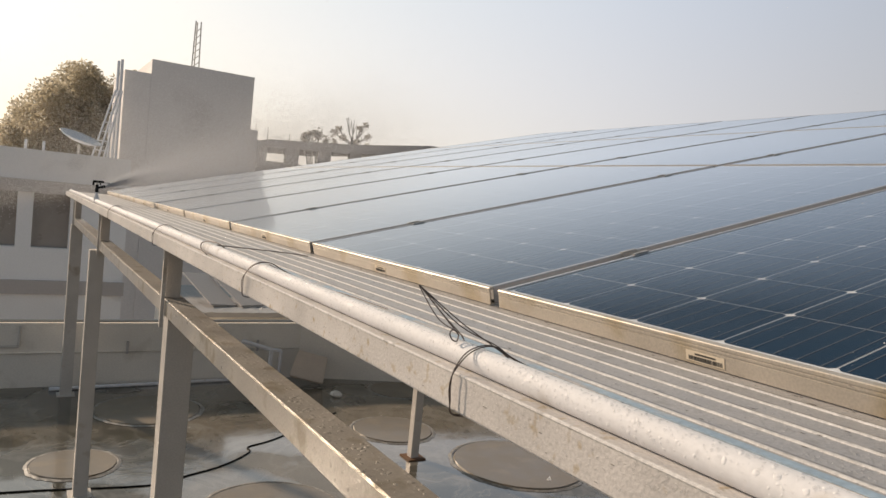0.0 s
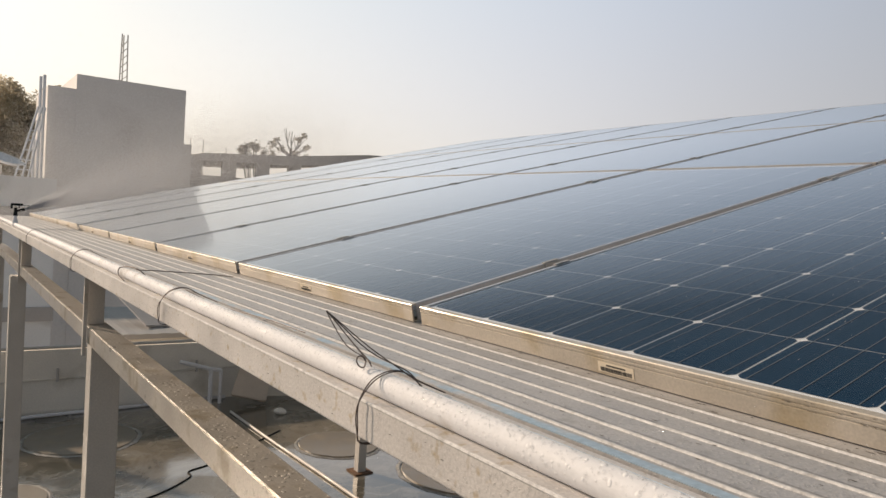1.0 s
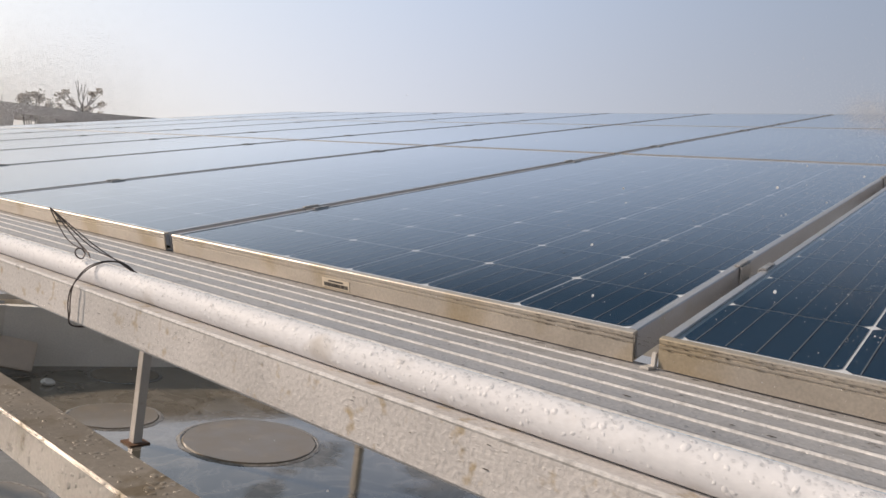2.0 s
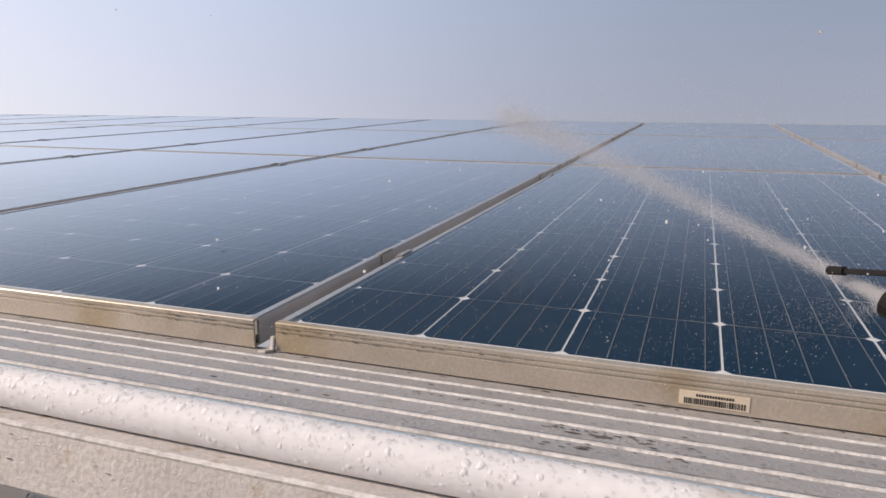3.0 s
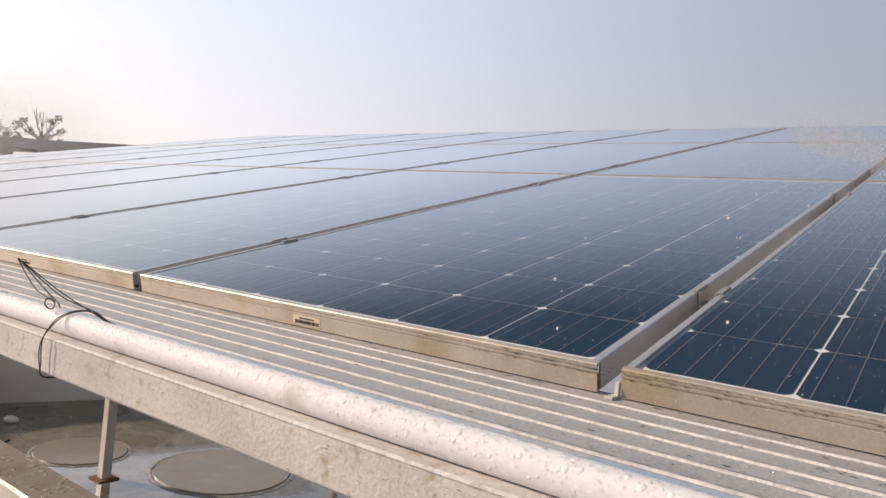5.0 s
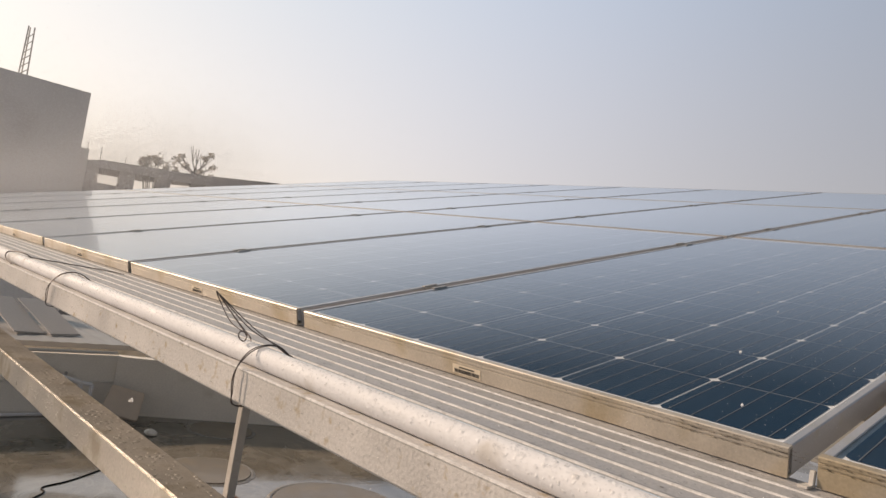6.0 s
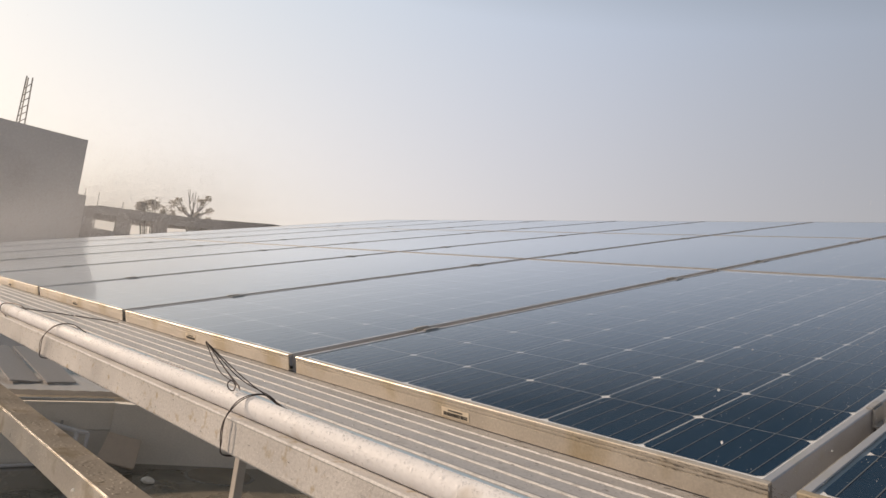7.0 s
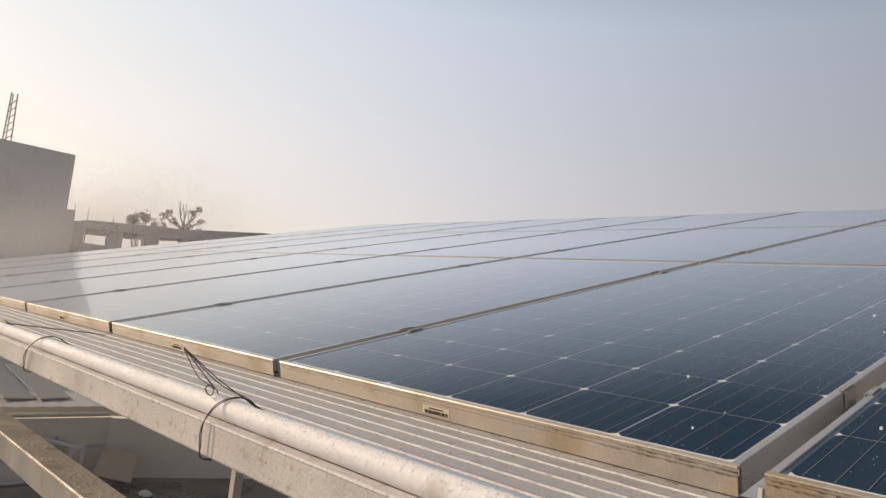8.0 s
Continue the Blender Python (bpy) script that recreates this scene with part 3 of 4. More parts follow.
def rear_post(x, y):
    p = thing("rear_post", "square steel post under the solar array", "post", (0, 0, 0), "rear posts")
    top = x * math.tan(radians(TILT)) - 0.09
    part("column", boxed(x - 0.04, x + 0.04, y - 0.04, y + 0.04, FLOOR, top, bevel=0.003), M_STEEL, p)
    part("base_plate", boxed(x - 0.09, x + 0.09, y - 0.09, y + 0.09, FLOOR, FLOOR + 0.012), M_RUST, p, "rusty base plate")
    return p


for y in (-3.1, 5.45):
    for x in (2.47, 5.3):
        rear_post(x, y)
for y, x0, x1 in POSTS:
    o = solo("rafter", boxed(0.06, 5.9, y - 0.03, y + 0.03, -0.14, -0.076), M_STEEL, "steel rafter carrying the mounting rails", "beam", group="rafters")
    o.matrix_world = SLOPE.copy()

# ---- round cement pads on the floor ----
for x, y, r in ((-0.30, 6.06, 0.31), (0.46, 7.40, 0.49), (2.65, 6.22, 0.40), (3.37, 5.02, 0.60), (0.92, 4.75, 0.50), (3.45, 7.6, 0.36)):
    pad = thing("cement_pad", "low round cement pad on the wet roof", "pad", (x, y, FLOOR), "cement pads")
    rnd = random.Random(int(r * 1000))
    bm = bmesh.new()
    bmesh.ops.create_cone(bm, cap_ends=True, segments=48, radius1=r * 1.02, radius2=r, depth=0.014, matrix=Matrix.Translation((0, 0, 0.007)))
    for v in bm.verts:
        v.co.x += rnd.uniform(-0.006, 0.006)
        v.co.y += rnd.uniform(-0.006, 0.006)
    part("slab", bm, M_PAD, pad)
    bm = bmesh.new()
    ring = []
    for k in range(64):
        a = k * math.tau / 64
        q = r * 1.03 + 0.012 * noise.noise((math.cos(a) * 4 + x, math.sin(a) * 4 + y, 0))
        ring.append([bm.verts.new(((q + dq) * math.cos(a), (q + dq) * math.sin(a), h)) for dq, h in ((-0.004, 0.0045), (0.010, 0.009), (0.030 + 0.012 * rnd.random(), 0.0025))])
    for a, b in zip(ring, ring[1:] + ring[:1]):
        for k in range(2):
            bm.faces.new((a[k], a[k + 1], b[k + 1], b[k]))
    part("rim", bm, M_DARKGREY, pad, "grimy rim of scum")

# ---- parapet and neighbours ----
wall = solo("wall_north", boxed(-9, 2.42, 8.45, 8.60, FLOOR, -1.48), M_WALL, "weathered cream parapet wall at the roof edge", "wall", "structure")
bm = bmesh.new()
box(bm, 0, 4.5, -0.07, 0.07, FLOOR, -1.48)
bmesh.ops.transform(bm, matrix=pose(2.42, 8.50, 0, 0, 0, -20), verts=bm.verts)
solo("wall_north_east", bm, M_WALL, "weathered cream parapet wall running on at an angle", "wall", "structure")
solo("wall_pipe", rodded((-9, 8.50, -1.462), (2.4, 8.50, -1.455), 0.018, seg=12), M_STEEL, "grey pipe lying on the parapet", "pipe", smooth=True)
bm = wire_mesh([(2.05, 7.74, FLOOR + 0.0145), (2.07, 6.6, FLOOR + 0.0145), (2.12, 5.2, FLOOR + 0.0145), (2.19, 2.34, FLOOR + 0.0145)], 0.0145, 12)
solo("floor_pipe", bm, M_STEEL, "pale plastic pipe lying along the wet floor", "pipe", smooth=True)
solo("floor_pipe", rodded((-0.4, 8.28, FLOOR + 0.02), (2.2, 8.40, FLOOR + 0.02), 0.02, seg=12), M_PIPE, "pale pipe at the foot of the wall", "pipe", smooth=True)

conduit = thing("wall_conduit", "thin conduit running along the parapet face", "conduit")
part("run", rodded((-6, 8.437, -1.80), (2.38, 8.437, -1.79), 0.011, seg=8), M_WALL, conduit, smooth=True)
for x in (0.36, 1.85):
    part("clip", boxed(x - 0.012, x + 0.012, 8.425, 8.449, -1.82, -1.68), M_GREYBAND, conduit)
loop = thing("pipe_loop", "square loop of grey pipe fixed to the parapet", "pipe")
for a, b in (((-0.98, 8.42, -1.50), (-0.98, 8.42, -1.72)), ((-0.98, 8.42, -1.72), (-0.70, 8.42, -1.72)), ((-0.70, 8.42, -1.72), (-0.70, 8.42, -1.50))):
    part("leg", rodded(a, b, 0.014, seg=8), M_STEEL, loop)
house = thing("white_house", "white painted house beyond the parapet", "house")
bm = bmesh.new()
# front wall with two openings, in strips
box(bm, -12, -1.5, 14, 14.3, -9, 0.5)
box(bm, -1.5, 0.95, 14, 14.3, -0.24, 0.5)
box(bm, -1.5, 0.95, 14, 14.3, -9, -1.19)
box(bm, -0.79, -0.55, 14, 14.3, -1.19, -0.24)
box(bm, 0.02, 0.95, 14, 14.3, -1.19, -0.24)
box(bm, -12, 0.95, 14.3, 20, -9, 0.2)
part("wall", bm, M_WHITE, house)
part("window", boxed(-1.5, -0.79, 14.2, 14.23, -1.19, -0.24), M_DARKPANE, house, "dark window, pane paled for haze")
part("window", boxed(-0.55, 0.02, 14.2, 14.23, -1.19, -0.24), M_DARKPANE, house, "dark window, pane paled for haze")
# the parapet's shade on the wall, drawn as a grey strip
part("parapet_shade", boxed(-12, 0.97, 13.9, 13.997, -0.24, -0.02), M_GREYBAND, house, "grey strip painted as the shade under the parapet")
part("sill_band", boxed(-12, 0.97, 13.93, 13.997, -2.0, -1.76), M_GREYBAND, house, "grey band")

tower = thing("stair_tower", "grey plastered stair tower, paled for the haze", "tower")
part("body", boxed(2.03, 4.72, 20, 23, -9, 3.33), M_TOWER, tower)
part("wing", boxed(1.40, 2.027, 20.02, 22.5, -9, 2.95), M_TOWER, tower)
part("side_ledge", boxed(4.723, 5.02, 20.3, 22.5, -9, 1.9), M_TOWER, tower)
mast = thing("radio_mast", "thin steel lattice mast on the tower", "mast")
for dx, dy in ((-0.1, 0), (0.1, 0), (0, 0.16)):
    part("leg", rodded((3.30 + dx, 21 + dy, 3.34), (3.30 + dx * 0.7, 21 + dy, 4.75), 0.018, seg=6), M_STEEL, mast)
for k in range(6):
    z = 3.45 + k * 0.19
    part("brace", rodded((3.20 + 0.005 * k, 21, z), (3.40 - 0.005 * k, 21, z + 0.19), 0.012, seg=5), M_STEEL, mast)


# ---- binding wire round pipe and beam ----
def arc_loop(y, slack=0.006, lean=0.0):
    """One turn of wire round the beam and over the pipe, in a plane across them."""
    pts = [(-0.268, y + lean, -0.034), (-0.304, y + lean * 0.9, -0.018), (-0.324, y + lean * 0.7, -0.0066), (-0.342, y + lean * 0.5, -0.0062), (-0.3605, y + lean * 0.35, -0.015), (-0.3705 - slack * 0.6, y + lean * 0.2, -0.034), (-0.3705 - slack, y, -0.050), (-0.3705 - slack * 0.9, y - 0.002, -0.068), (-0.371, y - 0.004, -0.0838), (-0.340, y - 0.006, -0.0848), (-0.268, y - 0.006, -0.0848)]
    return [(px - 0.005, py, pz) for px, py, pz in pts]


def binding(y, lean=0.0, tails=False):
    t = thing("binding_wire", "dark twisted binding wire tying the pipe to the beam", "wire", group="wire ties")
    part("turn", wire_mesh(arc_loop(y, 0.007, lean), 0.0008), M_WIRE, t)
    part("turn", wire_mesh(arc_loop(y + 0.004, 0.003, lean * 0.8), 0.0008), M_WIRE, t)
    if tails:
        k = Vector((-0.350, y + 0.028, -0.006))
        top = Vector((-0.365, y + 0.115, 0.045))
        for dx, dy, dz in ((0.0, 0.0, 0.0), (0.006, -0.008, -0.012), (-0.003, 0.004, -0.004)):
            mid = (k + top) / 2 + Vector((dx * 1.5 + 0.004, dy * 1.5, dz * 1.2 - 0.004))
            part("tail", wire_mesh([k, k + Vector((0.002, 0.014, 0.006)), mid, top + Vector((dx * 0.3, dy * 0.3, dz * 0.3)), top], 0.0007), M_WIRE, t)
        end = Vector((-0.308, y + 0.012, -0.016))
        for o in (0.0, 0.004):
            part("tail", wire_mesh([top, (top + end) / 2 + Vector((0.004, o, -0.006 - o)), end + Vector((0, o, o)), end + Vector((0.012, -0.012 + o, -0.012))], 0.0008), M_WIRE, t)
        ring = [k + Vector((-0.008 + 0.006 * math.cos(a), 0.010 + 0.004 * math.sin(a), 0.004 + 0.006 * math.sin(a))) for a in (0, 1, 2, 3, 4, 5, 6.28)]
        part("curl", wire_mesh(ring, 0.0009), M_WIRE, t)
    return t


binding(0.535, -0.015, True)
binding(1.40, -0.05)
binding(2.60, -0.05)
binding(4.1, -0.03)
hook = [(-0.310, 1.80, -0.028), (-0.327, 1.84, -0.008), (-0.344, 1.88, -0.0055), (-0.361, 1.90, -0.011), (-0.369, 1.87, -0.025), (-0.369, 1.80, -0.034)]
hk = thing("wire_hook", "dark wire hook clasping the white pipe", "wire")
part("hook", wire_mesh(hook, 0.0016), M_WIRE, hk)
loose = [(-0.338, 1.36, -0.008), (-0.30, 1.25, -0.028), (-0.262, 1.10, -0.0335), (-0.255, 0.95, -0.0338)]
lw = thing("loose_wire", "thin wire end lying on the ribbed plank", "wire")
part("strand", wire_mesh(loose, 0.0008), M_WIRE, lw)
stick = thing("twig", "dark twig lying across the ribbed plank", "twig")
part("stem", wire_mesh([(-0.30, 1.98, -0.022), (-0.20, 2.0, -0.0285), (-0.09, 1.96, -0.0325), (-0.05, 1.9, -0.0330)], 0.0016), M_BARK, stick)


# ---- sprinklers ----
def sprinkler(x, y, z, heading, pitch):
    """Impact sprinkler on a short riser; the nozzle points along the heading."""
    s = thing("sprinkler", "black plastic impact sprinkler on a riser from the pipe", "sprinkler", (x, y, z), "sprinklers")
    s.rotation_euler = (0, 0, radians(heading))
    part("riser", rodded((0, 0, -0.012), (0, 0, 0.045), 0.010, seg=16), M_PIPE, s, "white riser pipe")
    part("tee", rodded((0, 0, -0.013), (0, 0, 0.012), 0.016, seg=16), M_PIPE, s, "white tee")
    bm = rodded((0, 0, 0.040), (0, 0, 0.066), 0.0125, 0.0105, seg=16)
    rod(bm, (0, 0, 0.060), (0, 0, 0.092), 0.0095, seg=16)
    part("bearing", bm, M_RUBBER, s)
    tip = Vector((math.cos(radians(pitch)), 0, math.sin(radians(pitch))))
    base = Vector((-0.006, 0, 0.068))
    bm = rodded(base, base + tip * 0.040, 0.0075, 0.0065, seg=16)
    rod(bm, base + tip * 0.036, base + tip * 0.044, 0.0088, 0.0088, seg=6)
    rod(bm, base + tip * 0.043, base + tip * 0.062, 0.0085, 0.0100, seg=14)
    part("nozzle", bm, M_RUBBER, s)
    bm = bmesh.new()
    box(bm, -0.030, 0.046, -0.006, 0.006, 0.105, 0.120, bevel=0.003)
    box(bm, -0.030, -0.022, -0.008, 0.008, 0.085, 0.112, bevel=0.002)
    box(bm, 0.020, 0.026, -0.005, 0.005, 0.090, 0.107, bevel=0.002)
    part("bridge", bm, M_RUBBER, s)
    bm = box(bmesh.new(), 0.044, 0.086, -0.0016, 0.0016, 0.1062, 0.1094, bevel=0.0006)
    box(bm, 0.078, 0.090, -0.0026, 0.0026, 0.1054, 0.1102, bevel=0.001)
    part("arm", bm, M_RUBBER, s, "swinging impact arm")
    coil = [(0.006 * math.cos(a), 0.006 * math.sin(a), 0.092 + a * 0.0004) for a in [k * 0.6 for k in range(64)]]
    part("spring", wire_mesh(coil, 0.0009, seg=4), M_STEEL, s, "steel spring")
    return s


sprinkler(PX, -0.612, -0.004, 40.0, 25.0)
sprinkler(PX, 5.2, -0.004, 25.0, 14.0)


def spray(name, start, heading, pitch, reach, count, seed, spread, label, fall=0.01, fine=0.00022):
    """A jet of loose drops thrown along the heading, falling as it goes."""
    rnd = random.Random(seed)
    a, p = radians(heading), radians(pitch)
    d = Vector((math.cos(p) * math.cos(a), math.cos(p) * math.sin(a), math.sin(p)))
    side = Vector((-math.sin(a), math.cos(a), 0))
    up = d.cross(side)
    verts, faces = [], []
    for k in range(count):
        s = reach * rnd.random() ** 2.5
        w = 0.0018 + spread * s
        q = Vector(start) + d * s + side * rnd.gauss(0, w) + up * rnd.gauss(0, w) + Vector((0, 0, -fall * s * s))
        r = rnd.uniform(0.6, 1.4) * (fine + 0.00021 * s)
        i = len(verts)
        verts += [q + Vector(v) * r for v in ((0.7, 0.7, 0.7), (0.7, -0.7, -0.7), (-0.7, 0.7, -0.7), (-0.7, -0.7, 0.7))]
        faces += [(i, i + 1, i + 2), (i, i + 3, i + 1), (i, i + 2, i + 3), (i + 1, i + 3, i + 2)]
    me = bpy.data.meshes.new(name)
    me.from_pydata(verts, [], faces)
    me.materials.append(M_SPRAY)
    for f in me.polygons:
        f.use_smooth = True
    return tagged(new(name, me), label, "water spray", kind="stuff")


M_SPRAY = material("white_water_spray", (0.92, 0.93, 0.95), 0.2, 0, 0.02, 30, 0.0)
lets_light_through(M_SPRAY, (0.95, 0.95, 0.96), 0.75)
spray("water_spray", (-0.308, -0.578, 0.090), 23.0, 15.3, 1.6, 120000, 3, 0.0135, "jet of white water drops thrown over the panels", 0.014, 0.00010)
spray("water_spray", (PX + 0.05, 5.22, 0.08), 40.0, 16.0, 5.0, 90000, 4, 0.085, "white water drops drifting from a sprinkler", 0.012, 0.0013)


spray("water_spray", (-0.300, -0.575, 0.086), 30.0, -12.0, 0.34, 3500, 5, 0.16, "thin curtain of drops falling below the jet", 0.3, 0.00012)



def mist(count, seed, centre, spread, size, label):
    """Fine drops hanging in the air where the far sprinkler throws its water."""
    rng = np.random.default_rng(seed)
    at = rng.normal(0, 1, (count, 3)) * spread + centre
    at[:, 2] = np.abs(at[:, 2] - 0.03) + 0.03
    at = at @ np.array(SLOPE.to_3x3()).T
    k = len(at)
    shape = np.array(((1, 1, 1), (1, -1, -1), (-1, 1, -1), (-1, -1, 1))) * 0.6
    r = size * rng.uniform(0.5, 1.3, (k, 1, 1))
    verts = (at[:, None, :] + shape[None] * r).reshape(-1, 3)
    tri = np.array(((0, 1, 2), (0, 3, 1), (0, 2, 3), (1, 3, 2)))
    faces = (np.arange(k)[:, None, None] * 4 + tri[None]).reshape(-1, 3)
    me = bpy.data.meshes.new("water_mist")
    me.from_pydata(verts.tolist(), [], faces.tolist())
    me.materials.append(M_MIST)
    for f in me.polygons:
        f.use_smooth = True
    return tagged(new("water_mist", me), label, "water mist", kind="stuff")


M_MIST = material("fine_water_mist", (0.93, 0.93, 0.93), 0.3, 0, 0.02, 30, 0.0)
lets_light_through(M_MIST, (0.95, 0.94, 0.93), 0.85)
mist(260000, 31, (1.0, 7.4, 0.15), (1.3, 1.1, 0.42), 0.0019, "fine white water mist drifting over the array's far end")

mist(100000, 32, (0.95, -0.5, 0.12), (0.5, 0.35, 0.09), 0.00036, "fine white mist thrown over the panels by the near sprinkler")


def flying_drops(count, seed, label):
    """Larger drops thrown off the sprinkler, in the air above the nearest panels."""
    rng = random.Random(seed)
    bm = bmesh.new()
    for k in range(count):
        u, y, h = rng.uniform(-0.02, 0.75), rng.uniform(-1.0, 0.15), rng.uniform(0.015, 0.16)
        at = SLOPE @ Vector((u, y, h))
        r = rng.uniform(0.0008, 0.0019)
        bmesh.ops.create_icosphere(bm, subdivisions=1, radius=r, matrix=Matrix.Translation(at) @ Matrix.Diagonal((1, 1, rng.uniform(1.0, 1.5), 1)))
    return solo("flying_drops", bm, M_SPRAY, label, "water drops", "stuff", smooth=True)


flying_drops(45, 17, "white water drops flying above the wet panels")


# ---- clutter on the roof beyond ----
bx = thing("carton", "faded cardboard carton leaning by the wall", "box", (2.35, 8.0, FLOOR))
bm = boxed(-0.21, 0.21, -0.05, 0.05, 0, 0.33, bevel=0.012)
for v in bm.verts:
    v.co.x *= 1 - 0.35 * v.co.z
bmesh.ops.transform(bm, matrix=pose(0, 0, 0.075, -24, 12, -20), verts=bm.verts)
part("body", bm, M_BOX, bx)
rub = thing("rubble", "small pale lump of rubble on the floor", "rubble", (2.55, 7.5, FLOOR))
bm = bmesh.new()
bmesh.ops.create_icosphere(bm, subdivisions=2, radius=0.07)
for v in bm.verts:
    v.co *= 1 + 0.35 * noise.noise(v.co * 14)
    v.co.z = max(v.co.z * 0.6 + 0.03, 0)
part("lump", bm, M_WALL, rub)
wp = thing("standpipe", "white pipe with an elbow rising by the wall", "pipe", (1.95, 8.2, FLOOR))
part("riser", rodded((0, 0, 0), (0, 0, 0.42), 0.025), M_PIPE, wp)
part("elbow", rodded((0, 0, 0.42), (-0.35, 0.05, 0.52), 0.025), M_PIPE, wp)
part("drop", rodded((0.12, 0, 0), (0.12, 0, 0.40), 0.022), M_PIPE, wp)
part("bend", rodded((0.12, 0, 0.40), (0.0, 0, 0.42), 0.022), M_PIPE, wp)
cable = thing("floor_cable", "black cable trailing over the wet floor", "cable")
part("cable_run", wire_mesh([(-2.2, 5.70, FLOOR + 0.005), (-0.79, 5.63, FLOOR + 0.005), (0.167, 5.47, FLOOR + 0.005), (0.48, 5.58, FLOOR + 0.005), (0.8, 5.72, FLOOR + 0.005), (1.085, 5.96, FLOOR + 0.005), (1.12, 6.1, FLOOR + 0.005), (1.44, 6.26, FLOOR + 0.005), (2.3, 6.9, FLOOR + 0.005)], 0.006, 8), M_RUBBER, cable)

shed = thing("low_shed", "low shed with a grey ribbed sheet roof behind the parapet", "shed")
bm = bmesh.new()
prof = []
for k in range(40):
    prof += [(1.0 + k * 0.1, -1.441 if k % 2 else -1.435)]
prof += [(5.0, -1.50), (1.0, -1.50)]
extrude_y(bm, prof, 9.0, 11.5)
part("roof", bm, M_SHEET, shed)
part("wall", boxed(1.1, 4.9, 9.2, 11.3, -9, -1.501), M_WALL, shed)
for k, (x, a) in enumerate(((1.55, 12), (1.95, 8))):
    sh = thing("roofing_sheet", "loose pale roofing sheet propped on the shed", "sheet", (x, 9.9, -1.43), "loose sheets")
    bm = boxed(-0.19, 0.19, -0.5, 0.5, 0, 0.02, bevel=0.003)
    bmesh.ops.transform(bm, matrix=pose(0, 0, 0.16, 18, a - 8, 14), verts=bm.verts)
    part("sheet", bm, M_GREYBAND, sh)


# ---- roof clutter of the neighbour: dish and ladder ----
dish = thing("satellite_dish", "pale satellite dish tipped back on the roof", "dish", (0.28, 17.0, 0.42))
bm = bmesh.new()
bmesh.ops.create_uvsphere(bm, u_segments=28, v_segments=14, radius=0.56)
bmesh.ops.delete(bm, geom=[v for v in bm.verts if v.co.z > -0.32], context="VERTS")
bmesh.ops.solidify(bm, geom=bm.faces[:], thickness=0.02)
bmesh.ops.transform(bm, matrix=pose(0, 0, 0.42, 14, 16, 0) @ Matrix.Diagonal((1.0, 1.0, 0.55, 1)) @ Matrix.Translation((0, 0, 0.55)), verts=bm.verts)
part("bowl", bm, M_DISH, dish, smooth=True)
part("stand", rodded((0, 0, -0.25), (0, 0, 0.36), 0.03), M_STEEL, dish)
lad = thing("steel_stair", "pale steel ladder leaning against the tower", "ladder")
for dx in (0.0, 0.16, 0.30):
    part("rail", rodded((0.62 + dx, 19.4, 0.2), (1.18 + dx * 0.5, 19.7, 2.35), 0.025, seg=8), M_DISH, lad)
for k in range(9):
    f = (k + 0.5) / 9
    part("rung", rodded((0.62 + 0.56 * f, 19.4 + 0.3 * f, 0.2 + 2.15 * f), (0.92 + 0.41 * f, 19.4 + 0.3 * f, 0.2 + 2.15 * f), 0.015, seg=6), M_DISH, lad)
pl = thing("steel_poles", "pale upright poles at the tower corner", "pole")
for x, z in ((1.22, 3.1), (1.30, 3.15), (1.12, 1.7)):
    part("pole", rodded((x, 19.8, -1), (x, 19.8, z), 0.035, seg=8), M_DISH, pl)
for x in (-0.92, -0.45):
    q = thing("vent_pole", "short pale pole on the neighbour's roof", "pole", (x * 0.75, 18.5, 0.2), "roof poles")
    part("shaft", rodded((0, 0, 0), (0, 0, 0.62), 0.03, seg=8), M_DISH, q)


# ---- trees ----
def crown_mesh(name, clumps, leaves, size, seed, mat):
    rnd = random.Random(seed)
    verts, faces = [], []
    for cx, cy, cz, r in clumps:
        for k in range(leaves):
            d = Vector((rnd.gauss(0, 1), rnd.gauss(0, 1), rnd.gauss(0, 1))).normalized() * r * rnd.random() ** 0.4
            c = Vector((cx, cy, cz)) + d
            a = Vector((rnd.uniform(-1, 1), rnd.uniform(-1, 1), rnd.uniform(-1, 1))).normalized()
            b = a.orthogonal().normalized()
            e = size * rnd.uniform(0.6, 1.3)
            i = len(verts)
            verts += [c - a * e, c + b * e * 0.45, c + a * e, c - b * e * 0.45]
            faces.append((i, i + 1, i + 2, i + 3))
    me = bpy.data.meshes.new(name)
    me.from_pydata(verts, [], faces)
    me.materials.append(mat)
    return me


def tree(at, height, clumps, leaves, size, seed, label, trunk=0.15, mat=None):
    t = thing("tree", label, "tree", at)
    x, y, z = at
    bm = rodded((0, 0, 0), (0.1, 0, height * 0.6), trunk, trunk * 0.6, seg=10)
    part("trunk", bm, M_BARK, t)
    for cx, cy, cz, r in clumps[:: max(1, len(clumps) // 14)]:
        part("limb", rodded((0.1, 0, height * 0.5), (cx, cy, cz), trunk * 0.4, trunk * 0.1, seg=6), M_BARK, t)
    o = new("crown", crown_mesh("crown", clumps, leaves, size, seed, mat or M_LEAF))
    o.parent = t
    return t


